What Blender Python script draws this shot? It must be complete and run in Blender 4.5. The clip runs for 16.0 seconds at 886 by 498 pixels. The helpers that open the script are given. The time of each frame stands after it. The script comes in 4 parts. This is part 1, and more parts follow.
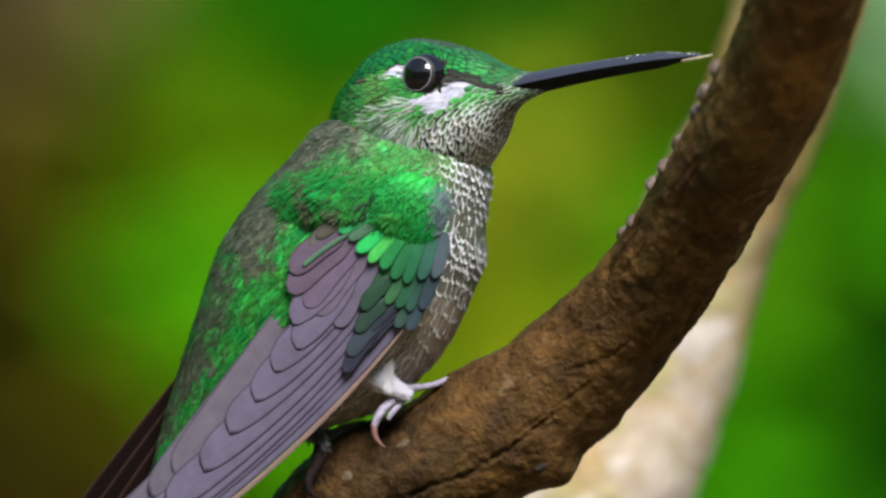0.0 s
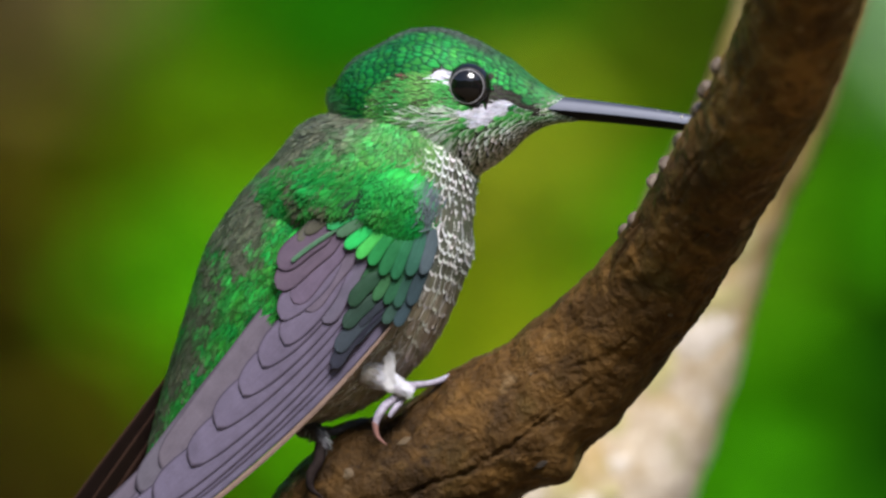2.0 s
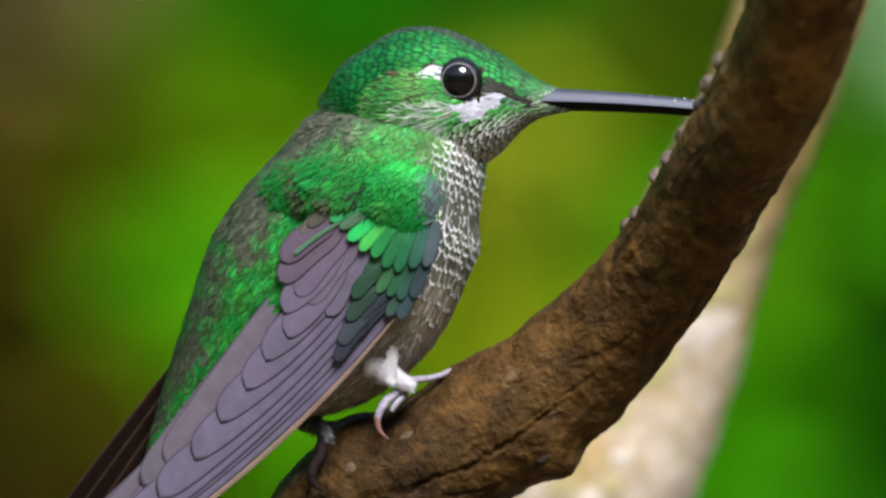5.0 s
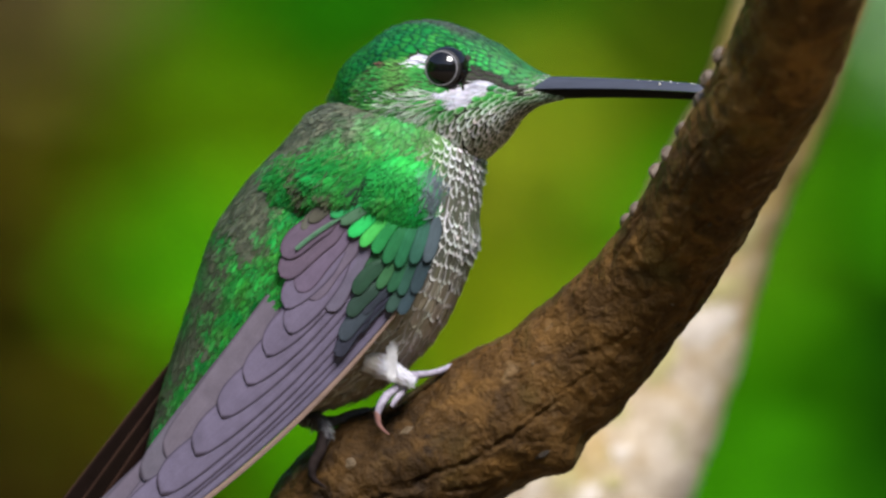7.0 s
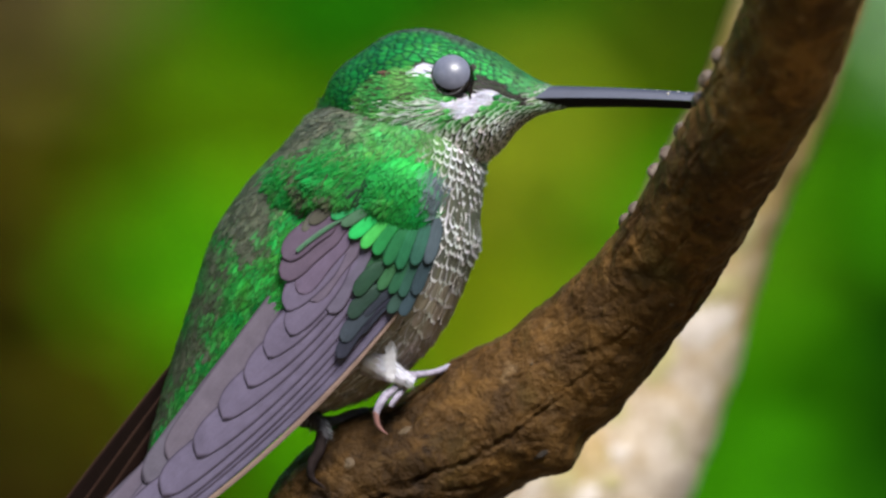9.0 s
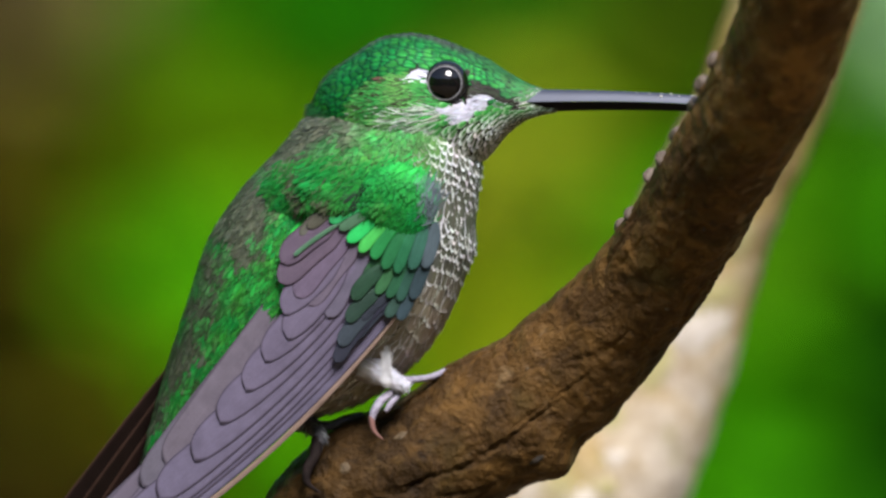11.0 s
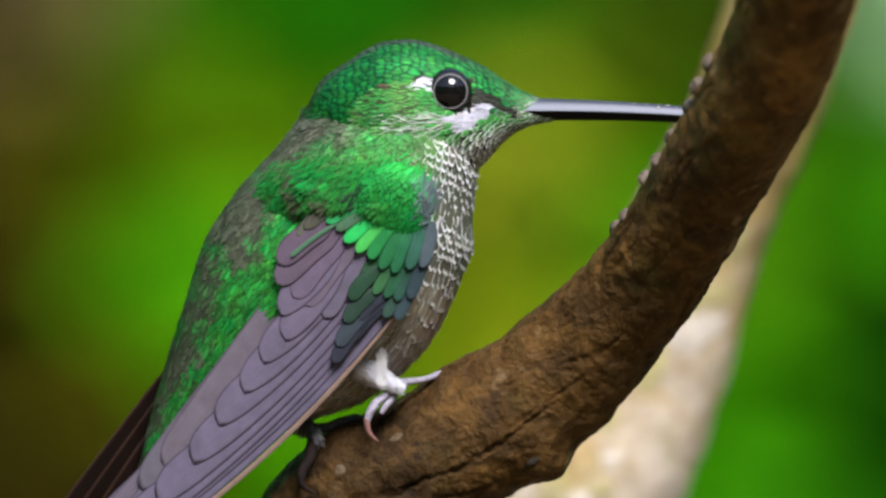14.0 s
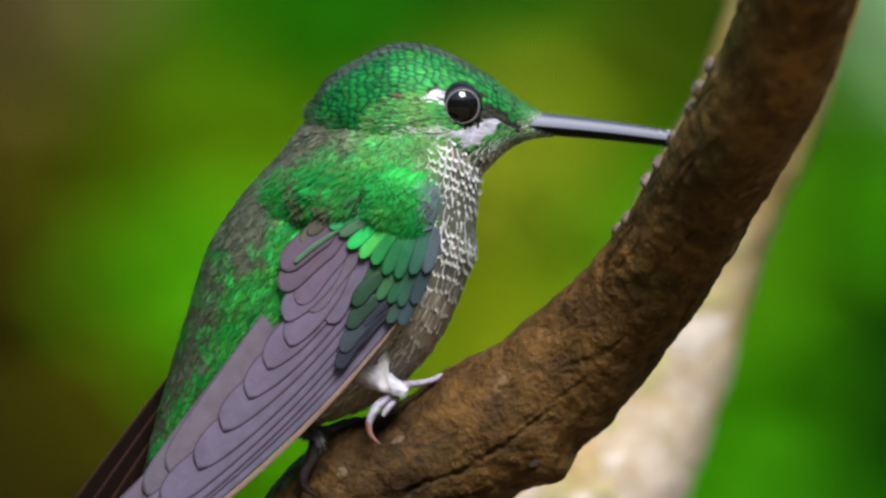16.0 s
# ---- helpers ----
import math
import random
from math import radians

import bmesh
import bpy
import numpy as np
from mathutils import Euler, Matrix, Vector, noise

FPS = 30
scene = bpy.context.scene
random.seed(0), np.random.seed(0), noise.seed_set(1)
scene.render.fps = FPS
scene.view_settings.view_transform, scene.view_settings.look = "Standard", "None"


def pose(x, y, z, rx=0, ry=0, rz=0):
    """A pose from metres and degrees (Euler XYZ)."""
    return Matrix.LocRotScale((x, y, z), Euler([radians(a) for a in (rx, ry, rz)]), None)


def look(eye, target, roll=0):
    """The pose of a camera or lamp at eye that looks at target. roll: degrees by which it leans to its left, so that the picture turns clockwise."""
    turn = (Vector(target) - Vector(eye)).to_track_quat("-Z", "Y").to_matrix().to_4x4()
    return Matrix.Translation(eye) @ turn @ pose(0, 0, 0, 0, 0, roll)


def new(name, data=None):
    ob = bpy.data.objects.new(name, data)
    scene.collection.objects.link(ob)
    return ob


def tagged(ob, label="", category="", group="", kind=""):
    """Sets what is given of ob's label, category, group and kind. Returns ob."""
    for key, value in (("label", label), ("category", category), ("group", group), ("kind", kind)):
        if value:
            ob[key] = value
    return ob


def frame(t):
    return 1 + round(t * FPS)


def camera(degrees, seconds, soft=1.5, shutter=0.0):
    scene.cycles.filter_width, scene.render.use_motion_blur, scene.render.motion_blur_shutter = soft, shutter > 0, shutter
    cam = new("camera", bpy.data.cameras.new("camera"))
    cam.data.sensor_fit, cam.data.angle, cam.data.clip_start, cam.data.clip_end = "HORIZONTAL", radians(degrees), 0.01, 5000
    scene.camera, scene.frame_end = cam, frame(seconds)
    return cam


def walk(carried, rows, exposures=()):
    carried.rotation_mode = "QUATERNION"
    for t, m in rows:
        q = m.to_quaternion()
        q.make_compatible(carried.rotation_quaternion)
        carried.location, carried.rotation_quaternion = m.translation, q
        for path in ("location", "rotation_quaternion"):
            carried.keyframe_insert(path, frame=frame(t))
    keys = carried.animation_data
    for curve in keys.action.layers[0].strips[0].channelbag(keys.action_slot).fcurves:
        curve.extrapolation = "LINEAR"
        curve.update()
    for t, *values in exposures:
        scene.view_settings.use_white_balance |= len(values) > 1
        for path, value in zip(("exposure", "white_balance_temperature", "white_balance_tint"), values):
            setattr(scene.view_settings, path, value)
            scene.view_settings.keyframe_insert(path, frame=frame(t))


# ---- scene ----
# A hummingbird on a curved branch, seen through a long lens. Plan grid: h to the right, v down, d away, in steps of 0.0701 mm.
G = 7.014e-5
EYE_Z = 1.6


def at(h, v, d=0.0):
    return Vector(((h - 784) * G, d * G, EYE_Z - (v - 441) * G))


# ---- camera ----
cam = camera(3.15, 16.0, soft=2.6)
cam.data.dof.use_dof = True
cam.data.dof.focus_distance = 1.990
cam.data.dof.aperture_fstop = 16.0
# small drift of the long lens: seconds, steps right, steps down
DRIFT = [(0, 0, 0), (0.5, 1.5, 0), (1, 4.6, -1.5), (1.5, 0.8, -3.1), (2, 2.2, -4.6), (2.5, -1.6, -4.6), (3, 4.6, -6.2),
         (3.5, 3, -7.7), (4, 9.1, -9.2), (5.2, 5, -15.5), (6.5, 1.5, -21.5), (7, 6.1, -23), (7.5, 3, -23), (8, 0, -23.8), (8.5, 1.5, -23),
         (9, 3.8, -23), (10.2, -1, -18), (11.5, -4.6, -12.2), (12, -4.6, -10.7), (12.5, -1.6, -12.2), (13, -4.6, -13.8),
         (13.5, -9.2, -13.8), (14, -12.3, -10.7), (14.5, -12.3, -9.2), (15, -10.8, -7.7), (15.5, -10.8, -6.1), (16, -9.2, -6.1)]
walk(cam, [(t, look((0, -2, EYE_Z), (-x * G, 0, EYE_Z + y * G))) for t, x, y in DRIFT])

# ---- light ----
world = bpy.data.worlds.new("world")
scene.world = world
world.use_nodes = True
wn = world.node_tree.nodes
sky = wn.new("ShaderNodeTexSky")
sky.sky_type = "NISHITA"
sky.sun_disc = False
sky.sun_elevation = radians(52)
sky.sun_rotation = radians(160)
world.node_tree.links.new(sky.outputs[0], wn["Background"].inputs[0])
wn["Background"].inputs[1].default_value = 0.105
sun = new("sun", bpy.data.lights.new("sun", "SUN"))
sun.data.energy = 3.7
sun.data.angle = radians(25)
sun.data.color = (1.0, 0.97, 0.94)
sun.matrix_world = look((1.05, -2.9, 5.5), (0, 0, 1.6))
scene.view_settings.exposure = 1.16


# ---- materials ----
def material(name):
    m = bpy.data.materials.new(name)
    m.use_nodes = True
    t = m.node_tree
    return m, t, t.nodes["Principled BSDF"]


def nd(t, kind, **values):
    n = t.nodes.new(kind)
    for k, v in values.items():
        if k in n.inputs:
            n.inputs[k].default_value = v
    return n


def mixed(t, fac, a, b, blend="MIX"):
    n = t.nodes.new("ShaderNodeMix")
    n.data_type, n.blend_type = "RGBA", blend
    for i, s in ((0, fac), (6, a), (7, b)):
        if isinstance(s, (int, float)):
            n.inputs[i].default_value = s
        elif isinstance(s, tuple):
            n.inputs[i].default_value = (*s, 1)
        else:
            t.links.new(s, n.inputs[i])
    return n.outputs[2]


def ramped(t, s, *stops):
    n = t.nodes.new("ShaderNodeValToRGB")
    e = n.color_ramp.elements
    while len(e) < len(stops):
        e.new(0.5)
    for i, (p, c) in enumerate(stops):
        e[i].position = p
        e[i].color = (c, c, c, 1) if isinstance(c, (int, float)) else (*c, 1)
    t.links.new(s, n.inputs[0])
    return n.outputs[0]


def calc(t, op, a, b=None, c=None, clamp=False):
    n = t.nodes.new("ShaderNodeMath")
    n.operation, n.use_clamp = op, clamp
    for i, s in enumerate((a, b, c)):
        if s is None:
            continue
        if isinstance(s, (int, float)):
            n.inputs[i].default_value = s
        else:
            t.links.new(s, n.inputs[i])
    return n.outputs[0]


def noisy(t, scale, detail=4.0, rough=0.55, stretch=None, distort=0.0):
    co = t.nodes.new("ShaderNodeTexCoord").outputs["Object"]
    if stretch:
        mp = nd(t, "ShaderNodeMapping", Scale=stretch)
        t.links.new(co, mp.inputs[0])
        co = mp.outputs[0]
    n = nd(t, "ShaderNodeTexNoise", Scale=scale, Detail=detail, Roughness=rough, Distortion=distort)
    t.links.new(co, n.inputs["Vector"])
    return n.outputs[0]


def bumped(t, p, height, strength, distance):
    n = nd(t, "ShaderNodeBump", Strength=strength, Distance=distance)
    t.links.new(height, n.inputs["Height"])
    t.links.new(n.outputs[0], p.inputs["Normal"])


def feather_material(name, rim_from, rim_to, barb, rough, fray):
    """Vane colour and edge colour come from the feather; barbs run out from the shaft, and the edge frays."""
    m, t, p = material(name)
    core = t.nodes.new("ShaderNodeAttribute")
    core.attribute_name = "core"
    rim = t.nodes.new("ShaderNodeAttribute")
    rim.attribute_name = "rim"
    uv = t.nodes.new("ShaderNodeUVMap")
    sep = t.nodes.new("ShaderNodeSeparateXYZ")
    t.links.new(uv.outputs[0], sep.inputs[0])
    own = t.nodes.new("ShaderNodeNewGeometry").outputs["Random Per Island"]
    x = calc(t, "ABSOLUTE", calc(t, "MULTIPLY_ADD", sep.outputs[0], 2.0, -1.0))
    y = calc(t, "MULTIPLY_ADD", sep.outputs[1], 1.5, -0.5, clamp=True)
    edge = calc(t, "MAXIMUM", x, calc(t, "SQRT", calc(t, "ADD", calc(t, "MULTIPLY", calc(t, "MULTIPLY", x, x), 0.45), calc(t, "MULTIPLY", y, y))))
    # strands along the vane, swept outwards
    co = t.nodes.new("ShaderNodeCombineXYZ")
    t.links.new(calc(t, "MULTIPLY", sep.outputs[0], 9.0), co.inputs[0])
    t.links.new(calc(t, "MULTIPLY_ADD", x, -1.5, calc(t, "MULTIPLY", sep.outputs[1], 2.2)), co.inputs[1])
    t.links.new(calc(t, "MULTIPLY", own, 91.0), co.inputs[2])
    strand = nd(t, "ShaderNodeTexNoise", Scale=1.6, Detail=3.0, Roughness=0.65)
    t.links.new(co.outputs[0], strand.inputs["Vector"])
    strand = strand.outputs[0]
    soft = calc(t, "MULTIPLY_ADD", calc(t, "SUBTRACT", strand, 0.5), fray, edge)
    mask = ramped(t, soft, (rim_from, 0.0), (rim_to, 1.0))
    lines = calc(t, "SINE", calc(t, "ADD", calc(t, "MULTIPLY", sep.outputs[1], barb), calc(t, "MULTIPLY", x, -barb * 0.35)))
    fine = noisy(t, 5200, 3.0)
    wide = noisy(t, 420, 4.0)
    shade = calc(t, "ADD", calc(t, "MULTIPLY", lines, 0.05), calc(t, "MULTIPLY_ADD", strand, 0.7 if fray > 0.3 else 0.25, 0.15 if fray > 0.3 else 0.4))
    shade = calc(t, "ADD", shade, calc(t, "MULTIPLY", fine, 0.3))
    shade = calc(t, "ADD", shade, calc(t, "MULTIPLY", wide, 0.75 if fray > 0.3 else 0.6))
    col = mixed(t, mask, core.outputs[0], rim.outputs[0])
    grey = t.nodes.new("ShaderNodeCombineColor")
    for i in range(3):
        t.links.new(shade, grey.inputs[i])
    col = mixed(t, 1.0, col, grey.outputs[0], "MULTIPLY")
    t.links.new(col, p.inputs["Base Color"])
    t.links.new(calc(t, "MULTIPLY", core.outputs["Alpha"], 0.35), p.inputs["Metallic"])
    p.inputs["Roughness"].default_value = rough
    p.inputs["Specular IOR Level"].default_value = 0.2
    if fray > 0.3:
        t.links.new(ramped(t, soft, (0.84, 1.0), (1.04, 0.0)), p.inputs["Alpha"])
    bumped(t, p, calc(t, "ADD", lines, calc(t, "MULTIPLY", strand, 2.5)), 0.3, 0.00005)
    return m


M_PLUME = feather_material("plumage", 0.66, 0.86, 38.0, 0.5, 0.55)
M_VANE = feather_material("flight_feather_vane", 0.86, 0.99, 260.0, 0.5, 0.12)

# wide rim mask paints a highlight mid-scale, darkening to the edge
M_CROWN = feather_material("crown_plumage", 0.38, 0.86, 38.0, 0.42, 0.31)
M_COVERT = feather_material("covert_vane", 0.62, 0.98, 60.0, 0.5, 0.42)
M_SCALE = feather_material("breast_plumage", 0.76, 0.88, 38.0, 0.5, 0.2)
M_TAIL = feather_material("tail_vane", 0.80, 0.97, 260.0, 0.7, 0.2)
M_TAIL.node_tree.nodes["Principled BSDF"].inputs["Specular IOR Level"].default_value = 0.03


def plain_material(name, a, b, scale, rough, bump=0.3, distance=0.0002, metal=0.0, stretch=None, detail=5.0):
    m, t, p = material(name)
    n = noisy(t, scale, detail, 0.6, stretch)
    f = noisy(t, scale * 6, 3.0, 0.6, stretch)
    fac = ramped(t, calc(t, "ADD", calc(t, "MULTIPLY", n, 0.7), calc(t, "MULTIPLY", f, 0.3)), (0.32, 0.0), (0.68, 1.0))
    t.links.new(mixed(t, fac, a, b), p.inputs["Base Color"])
    p.inputs["Roughness"].default_value = rough
    p.inputs["Metallic"].default_value = metal
    bumped(t, p, calc(t, "ADD", n, calc(t, "MULTIPLY", f, 0.5)), bump, distance)
    return m


def bark_material():
    m, t, p = material("brown_bark")
    big = noisy(t, 120, 4.0, 0.6)
    mid = noisy(t, 420, 6.0, 0.65, None, 0.4)
    fine = noisy(t, 2200, 4.0, 0.6)
    base = mixed(t, ramped(t, big, (0.34, 0.0), (0.62, 1.0)), (0.056, 0.033, 0.014), (0.135, 0.078, 0.028))
    base = mixed(t, ramped(t, mid, (0.34, 0.65), (0.46, 0.0)), base, (0.032, 0.019, 0.010))
    base = mixed(t, ramped(t, mid, (0.56, 0.0), (0.70, 0.75)), base, (0.235, 0.150, 0.060))
    spot = noisy(t, 260, 2.0, 0.5)
    base = mixed(t, ramped(t, spot, (0.66, 0.0), (0.72, 0.75)), base, (0.26, 0.19, 0.12))
    base = mixed(t, ramped(t, spot, (0.27, 0.7), (0.33, 0.0)), base, (0.026, 0.015, 0.009))
    base = mixed(t, ramped(t, fine, (0.32, 0.35), (0.52, 0.0)), base, (0.026, 0.015, 0.009))
    warm = noisy(t, 190, 3.0, 0.6, None, 0.8)
    base = mixed(t, ramped(t, warm, (0.50, 0.0), (0.66, 0.8)), base, (0.205, 0.118, 0.040))
    wash = noisy(t, 70, 3.0, 0.55)
    base = mixed(t, ramped(t, wash, (0.56, 0.0), (0.72, 0.55)), base, (0.075, 0.072, 0.022))
    worn = noisy(t, 620, 5.0, 0.7)
    base = mixed(t, ramped(t, worn, (0.60, 0.0), (0.72, 0.45)), base, (0.27, 0.19, 0.13))
    tone_along = t.nodes.new("ShaderNodeAttribute")
    tone_along.attribute_name = "bark_tone"
    base = mixed(t, 1.0, base, tone_along.outputs[0], "MULTIPLY")
    t.links.new(base, p.inputs["Base Color"])
    p.inputs["Roughness"].default_value = 0.55
    p.inputs["Specular IOR Level"].default_value = 0.1
    bumped(t, p, calc(t, "ADD", calc(t, "MULTIPLY", mid, 1.3), calc(t, "MULTIPLY", fine, 0.35)), 0.8, 0.0009)
    return m


M_BARK = bark_material()
def pale_bark():
    m, t, p = material("pale_lichened_bark")
    a, b, c = noisy(t, 75, 4.0, 0.6, None, 0.5), noisy(t, 120, 3.0, 0.6), noisy(t, 900, 4.0, 0.6)
    col = mixed(t, ramped(t, a, (0.38, 0.0), (0.60, 1.0)), (0.31, 0.22, 0.10), (0.50, 0.43, 0.36))
    col = mixed(t, ramped(t, b, (0.58, 0.0), (0.72, 0.6)), col, (0.26, 0.26, 0.09))
    col = mixed(t, ramped(t, b, (0.30, 0.6), (0.42, 0.0)), col, (0.26, 0.17, 0.09))
    col = mixed(t, ramped(t, c, (0.35, 0.5), (0.6, 0.0)), col, (0.12, 0.08, 0.04))
    high = t.nodes.new("ShaderNodeSeparateXYZ")
    t.links.new(t.nodes.new("ShaderNodeTexCoord").outputs["Object"], high.inputs[0])
    mossy = calc(t, "MULTIPLY", ramped(t, calc(t, "ADD", calc(t, "MULTIPLY_ADD", high.outputs[2], 20.0, -31.7), calc(t, "MULTIPLY_ADD", b, 0.6, -0.3)), (0.0, 0.0), (0.75, 1.0)), 0.85)
    col = mixed(t, mossy, col, (0.25, 0.185, 0.055))
    t.links.new(col, p.inputs["Base Color"])
    p.inputs["Roughness"].default_value = 0.9
    p.inputs["Specular IOR Level"].default_value = 0.0
    bumped(t, p, calc(t, "ADD", a, c), 0.5, 0.001)
    return m


M_PALE_BARK = pale_bark()
# one black bill: upper half tinted for sky sheen, lower a darkened copy
M_BEAK = plain_material("sky_sheen_horn", (0.022, 0.024, 0.032), (0.036, 0.040, 0.055), 900, 0.47, 0.06, 0.00006, 0.0, (0.2, 1, 1))
M_BEAK.node_tree.nodes["Principled BSDF"].inputs["Specular Tint"].default_value = (0.72, 0.76, 1.0, 1.0)
M_BEAK.node_tree.nodes["Principled BSDF"].inputs["Coat Weight"].default_value = 0.16
M_BEAK.node_tree.nodes["Principled BSDF"].inputs["Coat Roughness"].default_value = 0.45
M_BEAK.node_tree.nodes["Principled BSDF"].inputs["Coat IOR"].default_value = 1.62
M_BEAK_LOW = plain_material("shaded_black_horn", (0.004, 0.004, 0.005), (0.010, 0.009, 0.010), 900, 0.6, 0.06, 0.00006, 0.0, (0.2, 1, 1))
M_BEAK_LOW.node_tree.nodes["Principled BSDF"].inputs["Specular IOR Level"].default_value = 0.15
M_LICHEN = plain_material("white_lichen", (0.36, 0.30, 0.24), (0.57, 0.51, 0.46), 300, 0.95, 0.5, 0.0005)
M_MOSS = plain_material("olive_moss", (0.26, 0.22, 0.09), (0.40, 0.35, 0.17), 300, 0.95, 0.5, 0.0005)
M_BUD = plain_material("bud_skin", (0.05, 0.032, 0.02), (0.16, 0.115, 0.085), 900, 0.6, 0.6, 0.0003)
M_SCAR = plain_material("tan_bark_scar", (0.05, 0.03, 0.012), (0.11, 0.07, 0.03), 700, 0.7, 0.8, 0.0005)
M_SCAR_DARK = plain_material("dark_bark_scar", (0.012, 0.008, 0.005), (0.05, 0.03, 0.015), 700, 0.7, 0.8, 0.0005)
M_POLLEN = plain_material("pollen", (0.6, 0.55, 0.42), (0.8, 0.76, 0.65), 2000, 0.7)
M_TONGUE = plain_material("pale_tongue", (0.6, 0.5, 0.3), (0.75, 0.68, 0.5), 900, 0.4)
M_EYE = plain_material("dark_eye", (0.003, 0.003, 0.004), (0.006, 0.005, 0.005), 300, 0.04, 0.0)
M_RING = plain_material("eye_ring_skin", (0.004, 0.0035, 0.0035), (0.016, 0.013, 0.012), 2500, 0.6, 0.5, 0.0001)
M_RIM = plain_material("eye_rim_skin", (0.10, 0.095, 0.10), (0.26, 0.25, 0.27), 2500, 0.4, 0.3, 0.0001)
M_LID = plain_material("bluish_eyelid", (0.085, 0.09, 0.12), (0.13, 0.135, 0.175), 900, 0.35, 0.2, 0.00005)
M_TOE = plain_material("scaly_pale_skin", (0.15, 0.13, 0.17), (0.40, 0.36, 0.46), 1600, 0.5, 0.8, 0.0002)
M_CLAW = plain_material("claw_horn", (0.12, 0.05, 0.045), (0.30, 0.16, 0.14), 900, 0.35)
# far foot: darker copies of toe and claw, shade put into the colour
M_SHADED_TOE = plain_material("shaded_scaly_skin", (0.012, 0.010, 0.011), (0.09, 0.085, 0.10), 1600, 0.5, 0.8, 0.0002)
M_SHADED_CLAW = plain_material("shaded_claw", (0.006, 0.004, 0.004), (0.02, 0.013, 0.012), 900, 0.8)
M_SHADED_CLAW.node_tree.nodes["Principled BSDF"].inputs["Specular IOR Level"].default_value = 0.1
M_SKIN = plain_material("down", (0.012, 0.02, 0.010), (0.03, 0.04, 0.02), 1800, 0.9, 0.6, 0.0003)
M_GROUND = plain_material("leaf_litter", (0.03, 0.02, 0.01), (0.12, 0.08, 0.03), 9, 0.95, 0.6, 0.02)


def leaf_material():
    """Leaf colour comes from the leaf; blotches and small differences from leaf to leaf on top."""
    m, t, p = material("leaf")
    tone = t.nodes.new("ShaderNodeAttribute")
    tone.attribute_name = "tone"
    r = t.nodes.new("ShaderNodeNewGeometry").outputs["Random Per Island"]
    n = noisy(t, 60, 4.0)
    col = mixed(t, calc(t, "MULTIPLY_ADD", r, 0.3, calc(t, "MULTIPLY_ADD", n, 0.6, -0.3), clamp=True), tone.outputs[0], (0, 0, 0))
    t.links.new(col, p.inputs["Base Color"])
    p.inputs["Roughness"].default_value = 0.6
    p.inputs["Specular IOR Level"].default_value = 0.02
    tr = nd(t, "ShaderNodeBsdfTranslucent")
    t.links.new(col, tr.inputs[0])
    mx = nd(t, "ShaderNodeMixShader", Fac=0.25)
    t.links.new(p.outputs[0], mx.inputs[1])
    t.links.new(tr.outputs[0], mx.inputs[2])
    t.links.new(mx.outputs[0], t.nodes["Material Output"].inputs[0])
    return m


M_LEAF = leaf_material()


# ---- shape helpers ----
def lerp(a, b, k):
    return a + (b - a) * k


def smooth(x, a, b):
    k = min(1.0, max(0.0, (x - a) / (b - a)))
    return k * k * (3 - 2 * k)


def curve_through(points, n):
    """n samples of a smooth curve through control rows of numbers."""
    p = np.array([points[0]] + list(points) + [points[-1]], float)
    p[0] = 2 * p[1] - p[2]
    p[-1] = 2 * p[-2] - p[-3]
    out = []
    for u in np.linspace(0, len(points) - 1, n):
        i = min(int(u), len(points) - 2)
        k = u - i
        a, b, c, d = p[i], p[i + 1], p[i + 2], p[i + 3]
        out.append(0.5 * (2 * b + (c - a) * k + (2 * a - 5 * b + 4 * c - d) * k * k + (3 * b - a - 3 * c + d) * k ** 3))
    return np.array(out)


def mesh_object(name, verts, faces, mat, parent=None, label="", smooth_faces=True):
    me = bpy.data.meshes.new(name)
    me.from_pydata([tuple(v) for v in verts], [], [tuple(f) for f in faces])
    if smooth_faces:
        me.polygons.foreach_set("use_smooth", [True] * len(me.polygons))
    me.materials.append(mat)
    me.update()
    ob = new(name, me)
    ob.parent = parent
    if label:
        tagged(ob, label)
    return ob


def grid_faces(rows, cols, closed):
    f = []
    for i in range(rows - 1):
        for j in range(cols if closed else cols - 1):
            k = (j + 1) % cols
            f.append((i * cols + j, i * cols + k, (i + 1) * cols + k, (i + 1) * cols + j))
    return f


def tube(name, controls, n, ring, mat, parent=None, label="", rough=0.0, freq=1.0, flat=1.0):
    """A tapered limb along rows of h, v, d, radius (grid steps), relative to the parent's place."""
    base = parent_place(parent)
    c = curve_through(controls, n)
    verts = []
    for i in range(n):
        tan = c[min(i + 1, n - 1)][:3] - c[max(i - 1, 0)][:3]
        tan = Vector((tan[0], tan[2], -tan[1])).normalized()
        side = tan.cross(Vector((0, 1, 0))).normalized()
        up = side.cross(tan)
        mid = at(*c[i][:3])
        for j in range(ring):
            a = 2 * math.pi * j / ring
            way = side * math.cos(a) + up * math.sin(a) * flat
            r = c[i][3] * G
            if rough:
                q = (mid + way * r) / G * freq
                r *= 1 + rough * noise.noise(q) + 0.5 * rough * noise.noise(q * 2.3)
            verts.append(mid + way * r - base)
    faces = grid_faces(n, ring, True)
    faces += [tuple(range(ring))[::-1], tuple((n - 1) * ring + j for j in range(ring))]
    return mesh_object(name, verts, faces, mat, parent, label)


def parent_place(parent):
    base = Vector((0, 0, 0))
    while parent is not None:
        base = base + parent.location
        parent = parent.parent
    return base


# feather outline: share of the length, half width
OUTLINE = ((0.0, 0.45), (0.3, 0.92), (0.6, 1.0), (0.84, 0.78), (1.0, 0.22))
STRAND = ((0.0, 0.7), (0.5, 1.0), (1.0, 0.12))


